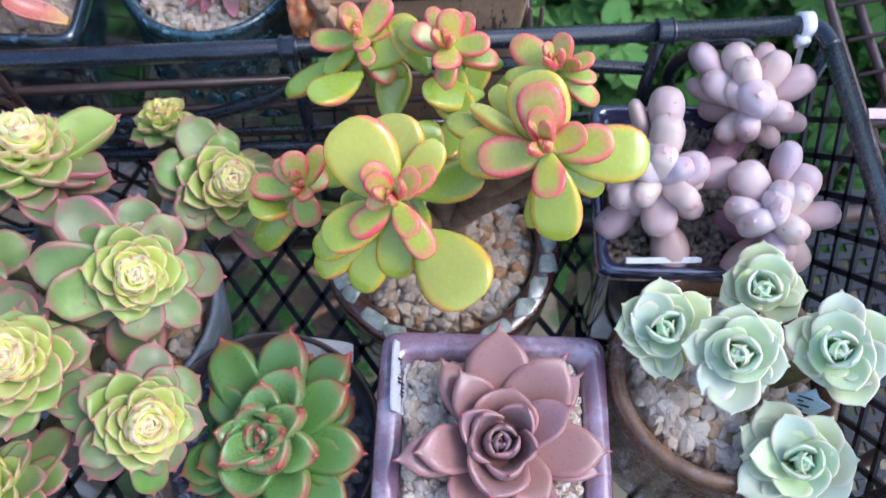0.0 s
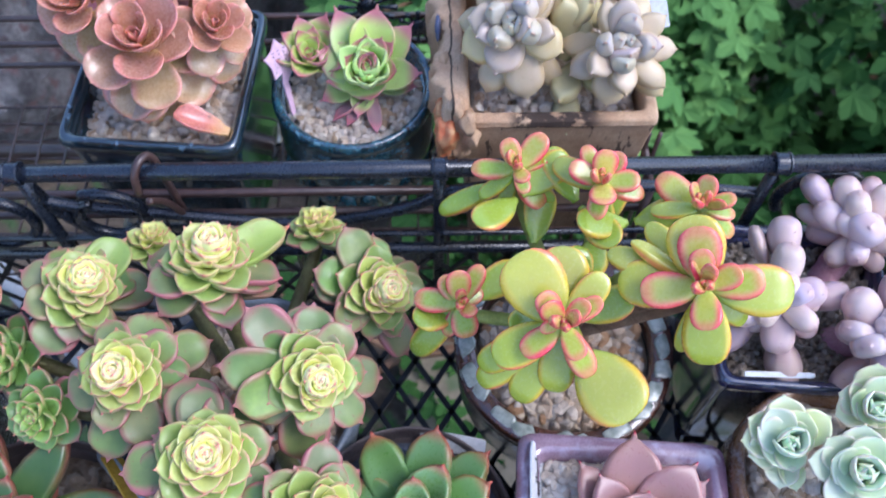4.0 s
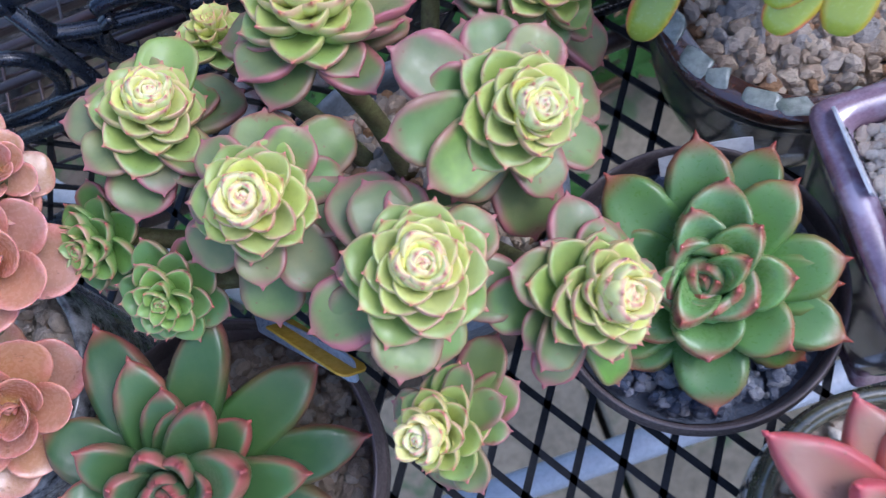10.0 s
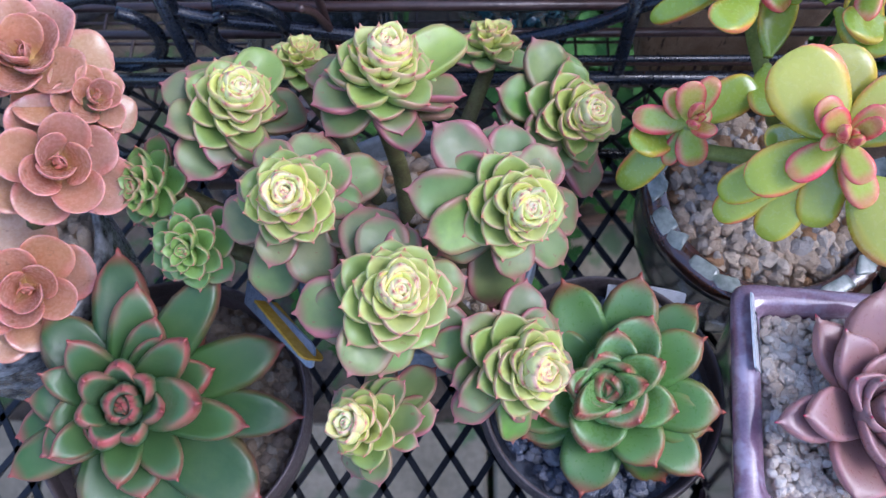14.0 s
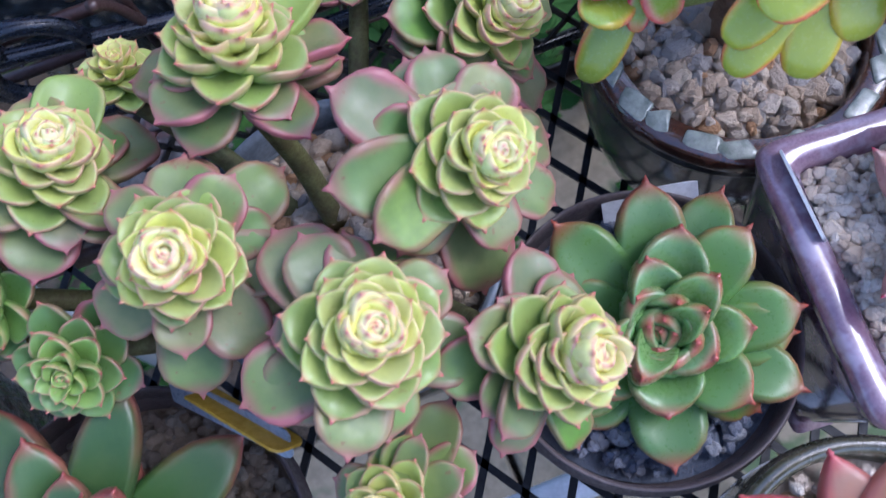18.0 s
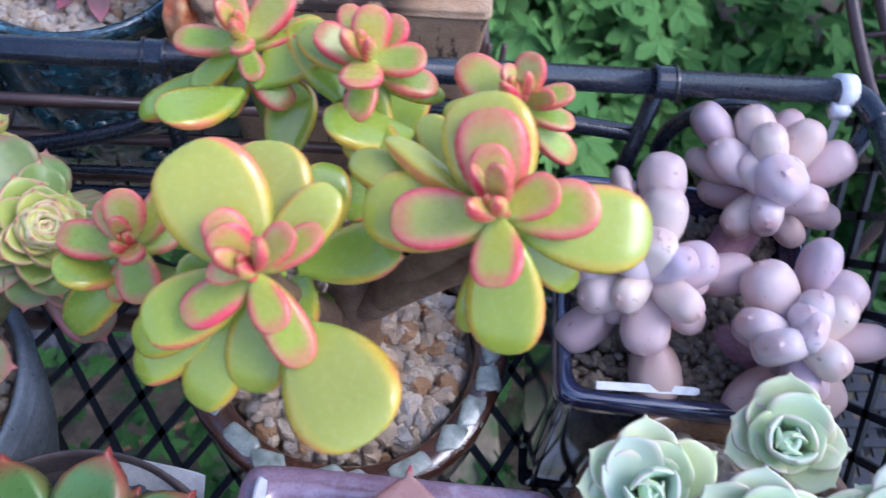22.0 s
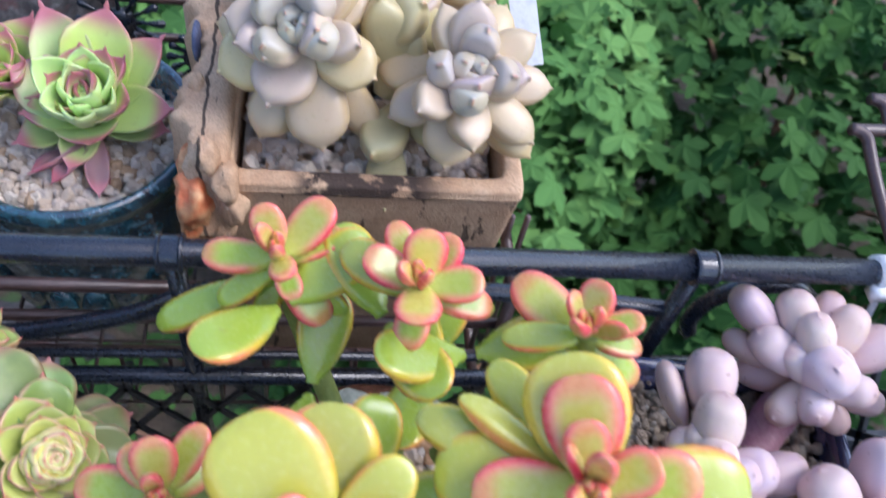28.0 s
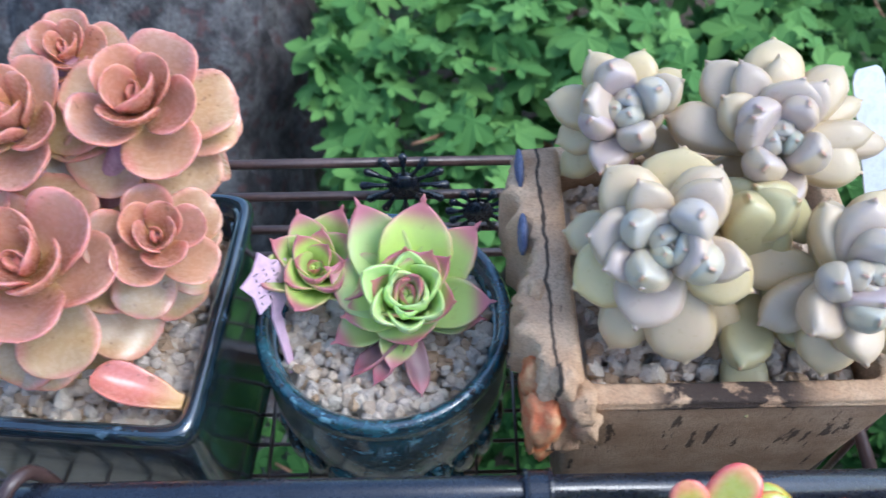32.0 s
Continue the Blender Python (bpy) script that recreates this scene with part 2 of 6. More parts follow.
M = {
    "aeonium": succulent("green_pink_leaf", (0.66, 0.25, 0.23), 0.68, 0.70, (0.58, 0.11, 0.13), 0.86, 0.9, 0.0, (0.50, 0.58, 0.42), 0.34, 0.20, 0.45, None, 0.25, 0.15, 0.08),
    "aeonium_old": succulent("green_purple_old_leaf", (0.44, 0.12, 0.15), 0.60, 0.85, (0.42, 0.10, 0.13), 0.80, 0.85, 0.0, (0.44, 0.42, 0.42), 0.38, 0.5, 0.25, None, 0.6, 0.12, 0.04),
    "agavoides": succulent("green_red_margin_leaf", (0.52, 0.10, 0.09), 0.62, 0.8, (0.46, 0.06, 0.06), 0.80, 0.85, 0.0, (0.45, 0.6, 0.45), 0.32, 0.2, 0.55, None, 0.0, 0.15, 0.12),
    "lipstick": succulent("dark_green_red_rim_leaf", (0.48, 0.11, 0.11), 0.58, 0.9, (0.42, 0.08, 0.08), 0.84, 0.85, 0.0, (0.45, 0.6, 0.45), 0.36, 0.3, 0.50, None, 0.0, 0.15, 0.05),
    "mauve": succulent("dusky_mauve_leaf", (0.60, 0.29, 0.27), 0.70, 0.85, (0.55, 0.02, 0.08), 0.95, 0.95, 0.0, (0.52, 0.38, 0.42), 0.32, 0.12, 0.1, None, 0.25, 0.15, 0.2),
    "jade": succulent("yellow_green_jade_leaf", (0.85, 0.20, 0.12), 0.84, 0.9, None, 0.8, 0.55, 0.0, (1, 1, 1), 0.2, 0.05, 0.35, (0.36, 0.50, 0.06), 0.12, 0.16, 0.6, (0.70, 0.50, 0.05), 0.62),
    "jade_young": succulent("pink_edged_young_jade_leaf", (0.76, 0.045, 0.09), 0.58, 0.95, (0.76, 0.13, 0.13), 0.70, 0.55, 0.0, (1, 1, 1), 0.26, 0.05, 0.1, (0.54, 0.56, 0.12), 0.0, 0.3, 0.3, (0.80, 0.28, 0.19), 0.34),
    "pachy": succulent("powdery_lilac_leaf", (0.58, 0.36, 0.36), 0.72, 0.30, (0.52, 0.28, 0.25), 0.84, 0.6, 0.22, (0.74, 0.67, 0.65), 0.42, 0.04, 0.2, (0.46, 0.27, 0.26), 0.5, 0.3, 0.06),
    "glauca": succulent("pale_blue_green_leaf", (0.82, 0.60, 0.50), 0.60, 0.6, (0.68, 0.42, 0.38), 0.95, 0.7, 0.10, (0.76, 0.80, 0.64), 0.4, 0.04, 0.3, None, 0.0, 0.25, 0.1),
    "grapto": succulent("chalky_grey_leaf", (0.62, 0.46, 0.22), 0.70, 0.45, (0.58, 0.24, 0.16), 0.95, 0.55, 0.08, (0.66, 0.58, 0.50), 0.34, 0.10, 0.15, (0.46, 0.40, 0.20), 0.12, 0.2, 0.12),
    "orange": succulent("salmon_orange_leaf", (0.76, 0.27, 0.24), 0.58, 0.75, (0.70, 0.22, 0.20), 0.88, 0.6, 0.06, (0.76, 0.60, 0.50), 0.24, 0.08, 0.2, (0.64, 0.46, 0.15), 0.6, 0.35, 0.4),
    "semper": succulent("lime_purple_tip_leaf", (0.50, 0.14, 0.20), 0.68, 0.85, (0.46, 0.11, 0.17), 0.66, 0.95, 0.08, (0.66, 0.72, 0.45), 0.36, 0.08, 0.42, None, 0.1, 0.3, 0.1),
    "semper_young": succulent("lime_young_leaf", (0.56, 0.66, 0.30), 0.9, 0.3, (0.56, 0.40, 0.28), 0.97, 0.3, 0.12, (0.62, 0.74, 0.5), 0.34, 0.04, 0.35, None, 0.0, 0.3),
    "aeonium_heart": succulent("cream_lime_young_leaf", (0.76, 0.36, 0.30), 0.74, 0.7, (0.68, 0.20, 0.20), 0.88, 0.9, 0.0, (0.62, 0.66, 0.62), 0.3, 0.04, 0.5, None, 0.0, 0.3, 0.2),
    "heart": succulent("green_red_tipped_young_leaf", (0.50, 0.13, 0.12), 0.76, 0.6, (0.46, 0.08, 0.08), 0.84, 0.9, 0.0, (0.45, 0.6, 0.45), 0.28, 0.15, 0.6, None, 0.0, 0.15, 0.25),
    "red": succulent("red_margin_olive_leaf", (0.56, 0.05, 0.07), 0.34, 0.9, (0.60, 0.06, 0.08), 0.80, 0.9, 0.12, (0.62, 0.42, 0.40), 0.38, 0.12, 0.0, None, 0.5, 0.2, 0.08),
    "stem": earthen("brown_green_stem", (0.12, 0.10, 0.04), (0.20, 0.20, 0.07), 0.6, 120, 900, 0.4),
    "pink_stem": earthen("purple_pink_stem", (0.34, 0.14, 0.20), (0.46, 0.26, 0.28), 0.5, 120, 900, 0.3),
    "green_stem": earthen("green_stem", (0.22, 0.27, 0.05), (0.34, 0.38, 0.09), 0.45, 120, 900, 0.3),
    "bark": earthen("ringed_brown_stem", (0.16, 0.09, 0.05), (0.27, 0.17, 0.10), 0.6, 90, 900, 0.5),
    "iron": earthen("black_coated_wire", (0.008, 0.011, 0.019), (0.016, 0.022, 0.035), 0.30, 60, 700, 0.02, 0.0002, 0.35),
    "rust": earthen("brown_coated_wire", (0.055, 0.030, 0.026), (0.095, 0.055, 0.048), 0.4, 60, 700, 0.2, 0.0004, 0.2),
    "net": earthen("black_plastic_net", (0.008, 0.010, 0.014), (0.02, 0.023, 0.03), 0.45, 60, 700, 0.15, 0.0004),
    "mauve_glaze": earthen("mauve_glaze", (0.22, 0.125, 0.18), (0.35, 0.235, 0.30), 0.14, 45, 900, 0.06, 0.0003, 0.8, (0.40, 0.33, 0.42), (0.50, 0.70)),
    "navy_glaze": earthen("navy_glaze", (0.008, 0.012, 0.04), (0.03, 0.04, 0.10), 0.1, 60, 500, 0.1, 0.0004, 0.8),
    "teal_glaze": earthen("blue_green_glaze", (0.006, 0.022, 0.035), (0.03, 0.12, 0.16), 0.1, 130, 500, 0.3, 0.001, 0.8, (0.16, 0.33, 0.40), (0.55, 0.72)),
    "black_glaze": earthen("black_blue_glaze", (0.006, 0.012, 0.018), (0.02, 0.045, 0.065), 0.08, 90, 500, 0.15, 0.0006, 0.9, (0.14, 0.22, 0.30), (0.62, 0.76)),
    "dark_clay": earthen("dark_brown_plastic", (0.10, 0.08, 0.08), (0.15, 0.122, 0.118), 0.5, 40, 700, 0.1),
    "brown_glaze": earthen("brown_stoneware", (0.13, 0.065, 0.035), (0.26, 0.15, 0.085), 0.28, 80, 600, 0.2, 0.0005, 0.3, (0.22, 0.17, 0.17), (0.55, 0.7)),
    "wood_clay": stoneware("tan_stoneware", (0.40, 0.25, 0.145), (0.56, 0.39, 0.25), (170, 170, 26), 0.60),
    "wood_orange": earthen("orange_stained_clay", (0.66, 0.17, 0.06), (0.64, 0.38, 0.18), 0.55, 150, 700, 0.4, 0.001),
    "wood_blue": earthen("blue_stained_clay", (0.07, 0.09, 0.18), (0.16, 0.18, 0.28), 0.6, 150, 700, 0.4, 0.001),
    "speckled": earthen("speckled_grey_clay", (0.15, 0.18, 0.22), (0.26, 0.30, 0.35), 0.5, 60, 500, 0.2, 0.0006, 0.0, (0.03, 0.035, 0.05), (0.66, 0.70)),
    "spotted": earthen("cream_spotted_glaze", (0.52, 0.46, 0.38), (0.66, 0.62, 0.56), 0.25, 60, 500, 0.1, 0.0005, 0.4, (0.26, 0.15, 0.10), (0.66, 0.70)),
    "celadon": earthen("celadon_glaze", (0.17, 0.21, 0.18), (0.40, 0.44, 0.39), 0.25, 150, 800, 0.3, 0.0006, 0.4),
    "umber": earthen("dark_umber_glaze", (0.045, 0.016, 0.010), (0.12, 0.05, 0.03), 0.15, 90, 700, 0.25, 0.0008, 0.6),
    "smoke": earthen("smoky_glass_glaze", (0.05, 0.05, 0.045), (0.14, 0.14, 0.13), 0.15, 50, 500, 0.2, 0.0008, 0.5),
    "stripe": earthen("blackwhite_glaze", (0.03, 0.03, 0.035), (0.36, 0.38, 0.40), 0.25, 120, 500, 0.15, 0.0006, 0.4),
    "koi": earthen("cream_glaze_with_red", (0.035, 0.025, 0.025), (0.62, 0.48, 0.40), 0.2, 32, 500, 0.1, 0.0005, 0.5, (0.42, 0.07, 0.02), (0.56, 0.60)),
    "olive": earthen("olive_glaze", (0.06, 0.06, 0.035), (0.15, 0.14, 0.09), 0.2, 60, 500, 0.15, 0.0006, 0.5),
    "tag": earthen("white_plastic_label", (0.66, 0.68, 0.70), (0.76, 0.78, 0.80), 0.35, 40, 400, 0.03),
    "grey_tag": earthen("grey_blue_plastic_label", (0.30, 0.35, 0.42), (0.40, 0.45, 0.52), 0.3, 40, 400, 0.03),
    "pink_tag": earthen("pink_plastic_label", (0.70, 0.46, 0.60), (0.78, 0.56, 0.68), 0.4, 60, 400, 0.05),
    "blue_tag": earthen("pale_blue_plastic_label", (0.42, 0.60, 0.68), (0.52, 0.70, 0.76), 0.4, 60, 400, 0.05),
    "yellow": earthen("yellow_card", (0.52, 0.30, 0.02), (0.62, 0.38, 0.04), 0.5, 60, 400, 0.05),
    "ink": earthen("black_ink", (0.01, 0.01, 0.012), (0.02, 0.02, 0.025), 0.5, 60, 400, 0.05),
    "zip": earthen("white_nylon", (0.70, 0.70, 0.70), (0.80, 0.80, 0.80), 0.4, 60, 400, 0.05),
    "crate": earthen("slate_grey_plastic", (0.010, 0.014, 0.022), (0.018, 0.024, 0.034), 0.65, 40, 500, 0.1),
    "blue_glaze": earthen("pale_blue_grey_glaze", (0.20, 0.28, 0.33), (0.46, 0.54, 0.58), 0.2, 70, 500, 0.1, 0.0005, 0.4),
    "pipe": earthen("pale_grey_painted_steel", (0.42, 0.44, 0.48), (0.52, 0.54, 0.58), 0.45, 30, 400, 0.05),
    "soil": earthen("dark_garden_soil", (0.06, 0.045, 0.03), (0.13, 0.10, 0.07), 0.95, 9, 90, 0.8, 0.01, 0.0, (0.05, 0.09, 0.03), (0.5, 0.62)),
    "slab": earthen("beige_paving", (0.20, 0.165, 0.105), (0.31, 0.255, 0.17), 0.9, 6, 80, 0.5, 0.004, 0.0, (0.10, 0.14, 0.06), (0.55, 0.66)),
    "twig": earthen("maple_twig", (0.16, 0.08, 0.04), (0.26, 0.14, 0.07), 0.7, 60, 400, 0.3),
    "sand_clay": stoneware("sandy_clay", (0.54, 0.34, 0.20), (0.70, 0.50, 0.32), (260, 40, 120), 0.69, True),
    "rock": earthen("grey_lichen_rock", (0.03, 0.028, 0.03), (0.15, 0.145, 0.145), 0.9, 26, 160, 0.8, 0.01, 0.0, (0.08, 0.045, 0.045), (0.52, 0.66)),
    "tan_gravel": pebbles("tan_gravel", [(0.60, 0.46, 0.33), (0.50, 0.39, 0.28), (0.68, 0.56, 0.42), (0.46, 0.38, 0.30), (0.46, 0.27, 0.14), (0.64, 0.55, 0.45), (0.42, 0.39, 0.36)]),
    "pale_gravel": pebbles("pale_gravel", [(0.70, 0.58, 0.45), (0.77, 0.68, 0.56), (0.62, 0.50, 0.38), (0.73, 0.63, 0.53), (0.52, 0.37, 0.24), (0.66, 0.58, 0.50)]),
    "white_gravel": pebbles("white_gravel", [(0.86, 0.74, 0.60), (0.88, 0.80, 0.69), (0.80, 0.67, 0.53), (0.85, 0.77, 0.67), (0.70, 0.56, 0.42)]),
    "fine_gravel": pebbles("fine_gravel", [(0.34, 0.27, 0.20), (0.42, 0.34, 0.26), (0.28, 0.23, 0.19), (0.40, 0.36, 0.31)], 1400.0),
    "slate_gravel": pebbles("slate_gravel", [(0.10, 0.12, 0.17), (0.15, 0.18, 0.24), (0.26, 0.28, 0.34), (0.10, 0.13, 0.20), (0.36, 0.37, 0.40)]),
}

# ---- mesh helpers ----
def mesh_of(name, verts, faces, material, uvs=None, smooth=True):
    me = bpy.data.meshes.new(name)
    flat = []
    for f in faces:
        flat += [f] if len(f) < 25 else [(f[0], f[k], f[k + 1]) for k in range(1, len(f) - 1)]
    me.from_pydata([tuple(v) for v in np.asarray(verts).tolist()], [], flat)
    if uvs is not None:
        layer = me.uv_layers.new(name="UVMap")
        idx = np.empty(len(me.loops), dtype=np.int32)
        me.loops.foreach_get("vertex_index", idx)
        layer.data.foreach_set("uv", np.asarray(uvs, dtype=np.float32)[idx].ravel())
    if smooth:
        me.polygons.foreach_set("use_smooth", [True] * len(me.polygons))
    me.materials.append(M[material] if isinstance(material, str) else material)
    me.validate()
    me.update()
    me.calc_loop_triangles()
    return me


def thing(name, label, category, group="", kind="", at=(0, 0, 0)):
    ob = tagged(new(name), label, category, group, kind)
    ob.location = at
    ob.empty_display_size = 0.02
    return ob


def part(name, me, parent, label="", m=None):
    """One mesh object under a thing or under a part; m is its pose in the world."""
    ob = new(name, me)
    ob.parent = parent
    if parent:
        ob.matrix_parent_inverse = parent_world(parent).inverted()
    if m is not None:
        ob.matrix_basis = m
    if label:
        ob["label"] = label
    return ob


def parent_world(ob):
    m = Matrix.LocRotScale(ob.location, ob.rotation_euler, ob.scale) if ob.rotation_mode != "QUATERNION" else ob.matrix_basis
    return (parent_world(ob.parent) @ ob.matrix_parent_inverse @ m) if ob.parent else m


def grid_faces(rows, cols, closed=True):
    out = []
    for i in range(rows - 1):
        for j in range(cols if closed else cols - 1):
            k = (j + 1) % cols
            out.append((i * cols + j, i * cols + k, (i + 1) * cols + k, (i + 1) * cols + j))
    return out


def tube(points, radius, sides=8, cap=True):
    """Verts and faces of a round bar along points; radius may be a list."""
    p = np.asarray(points, float)
    rr = np.full(len(p), radius) if np.isscalar(radius) else np.asarray(radius, float)
    tan = np.gradient(p, axis=0)
    tan /= np.linalg.norm(tan, axis=1)[:, None] + 1e-12
    ref = np.array([0.0, 0.0, 1.0]) if abs(tan[0][2]) < 0.9 else np.array([1.0, 0.0, 0.0])
    verts = []
    for q, t, r in zip(p, tan, rr):
        ref = ref - t * (ref @ t)
        ref /= np.linalg.norm(ref) + 1e-12
        side = np.cross(t, ref)
        for k in range(sides):
            a = 2 * math.pi * k / sides
            verts.append(q + r * (math.cos(a) * ref + math.sin(a) * side))
    faces = grid_faces(len(p), sides)
    if cap:
        faces.append(tuple(range(sides))[::-1])
        faces.append(tuple(range((len(p) - 1) * sides, len(p) * sides)))
    return np.array(verts), faces


def smooth_path(points, n=24):
    """A Catmull-Rom line through a few points."""
    p = np.asarray(points, float)
    p = np.vstack([2 * p[0] - p[1], p, 2 * p[-1] - p[-2]])
    out = []
    for i in range(1, len(p) - 2):
        for k in range(n // (len(p) - 3) + 1):
            s = k / (n // (len(p) - 3) + 1)
            a, b, c, d = p[i - 1:i + 3]
            out.append(0.5 * (2 * b + (c - a) * s + (2 * a - 5 * b + 4 * c - d) * s ** 2 + (3 * b - a - 3 * c + d) * s ** 3))
    out.append(p[-2])
    return np.array(out)


def joined(pieces):
    verts, faces, at = [], [], 0
    for v, f in pieces:
        verts.append(v)
        faces += [tuple(i + at for i in g) for g in f]
        at += len(v)
    return np.vstack(verts), faces


def bar(name, points, radius, material, parent, label="", sides=8):
    v, f = tube(points, radius, sides)
    return part(name, mesh_of(name, v, f, material), parent, label)


def box(centre, size, turn=0.0):
    c, s = math.cos(radians(turn)), math.sin(radians(turn))
    v = np.array([(x, y, z) for x in (-0.5, 0.5) for y in (-0.5, 0.5) for z in (-0.5, 0.5)]) * np.asarray(size)
    v = np.column_stack([v[:, 0] * c - v[:, 1] * s, v[:, 0] * s + v[:, 1] * c, v[:, 2]]) + np.asarray(centre)
    return v, [(0, 1, 3, 2), (4, 6, 7, 5), (0, 4, 5, 1), (2, 3, 7, 6), (0, 2, 6, 4), (1, 5, 7, 3)]


def loft(centre, rings, turn=0.0, sides=64, wobble=0.0):
    """A vessel from rings of (z, half width, half depth, corner): corner 1 is an ellipse, 0 a sharp box."""
    verts = []
    for z, a, b, corner in rings:
        power = 2 / (2 + (1 - corner) * 14)
        for k in range(sides):
            t = 2 * math.pi * (k + 0.5) / sides
            x = a * math.copysign(abs(math.cos(t)) ** power, math.cos(t))
            y = b * math.copysign(abs(math.sin(t)) ** power, math.sin(t))
            if wobble:
                n = noise.noise(Vector((x * 40, y * 40, z * 30 + centre[0] * 9))) * wobble
                x, y = x * (1 + n), y * (1 + n)
            c, s = math.cos(radians(turn)), math.sin(radians(turn))
            verts.append((centre[0] + x * c - y * s, centre[1] + x * s + y * c, z))
    faces = grid_faces(len(rings), sides)
    faces.append(tuple(range(sides))[::-1])
    faces.append(tuple(range((len(rings) - 1) * sides, len(rings) * sides)))
    return np.array(verts), faces


def vessel(name, label, centre, z0, z1, a, b, corner, wall, material, turn=0.0, taper=0.8, lip=0.0, belly=0.0, fill=0.012, feet=0, wobble=0.0, sharp=False, rim_material=None):
    """A pot: outside up from the foot, over the rounded rim and down inside to its floor."""
    pot = thing(name, label, "plant pot", at=(centre[0], centre[1], z0))
    h = z1 - z0
    rings = [(z0 + (0.006 if feet else 0), a * taper * 0.97, b * taper * 0.97, corner)]
    for k in range(7):
        s = k / 6
        g = taper + (1 - taper) * s + belly * math.sin(math.pi * s)
        rings.append((z0 + (0.008 if feet else 0.002) + (h - (0.0055 if sharp else 0.012) - lip * 1.5) * s, (a - lip) * g, (b - lip) * g, corner))
    rings += [(z1 - 0.0085, a - 0.0006, b - 0.0006, corner), (z1 - 0.004, a, b, corner), (z1 - 0.0012, a - 0.0010, b - 0.0010, corner), (z1, a - wall * 0.35, b - wall * 0.35, corner),
              (z1 - 0.0004, a - wall * 0.7, b - wall * 0.7, corner), (z1 - 0.0022, a - wall, b - wall, corner), (z1 - fill - 0.02, a - wall * 1.2, b - wall * 1.2, corner)]
    if sharp:
        rings[8:] = [(z1 - 0.003, a, b, corner), (z1 - 0.0016, a, b, corner), (z1 - 0.0008, a, b, corner), (z1, a - 0.0008, b - 0.0008, corner), (z1, a - 0.0018, b - 0.0018, corner), (z1, a - wall + 0.0018, b - wall + 0.0018, corner), (z1, a - wall + 0.0008, b - wall + 0.0008, corner), (z1 - 0.0008, a - wall, b - wall, corner), (z1 - 0.002, a - wall, b - wall, corner), (z1 - fill - 0.02, a - wall, b - wall, corner)]
    v, f = loft(centre, rings[:8] + [(rings[7][0] + 0.0005, rings[7][1], rings[7][2], corner), (rings[7][0] + 0.0005, rings[7][1] - 0.001, rings[7][2] - 0.001, corner), (rings[7][0] + 0.0005, rings[7][1] - wall * 0.8, rings[7][2] - wall * 0.8, corner), (z0 + 0.01, rings[1][1] * 0.9, rings[1][2] * 0.9, corner)], turn, 80, wobble)
    part("body", mesh_of("pot_body", v, f, material), pot)
    v, f = loft(centre, [(rings[7][0] - 0.001, rings[7][1] - wall * 0.5, rings[7][2] - wall * 0.5, corner), (rings[7][0] - 0.001, rings[7][1] - 0.0002, rings[7][2] - 0.0002, corner), (rings[7][0] - 0.001, rings[7][1] + 0.0003, rings[7][2] + 0.0003, corner), (rings[7][0], rings[7][1] + 0.0003, rings[7][2] + 0.0003, corner)] + rings[8:], turn, 80, wobble)
    part("rim", mesh_of("pot_rim", v, f[:-2], rim_material or material), pot)
    for k in range(feet):
        t = radians(turn + 45 + 90 * k)
        r = math.hypot(a, b) * taper * (0.78 if corner < 0.6 else 0.62)
        v, f = loft((centre[0] + r * math.cos(t), centre[1] + r * math.sin(t)), [(z0, 0.007, 0.007, 0.7), (z0 + 0.009, 0.010, 0.010, 0.7)], turn, 16)
        part("foot", mesh_of("pot_foot", v, f, material), pot)
    return pot


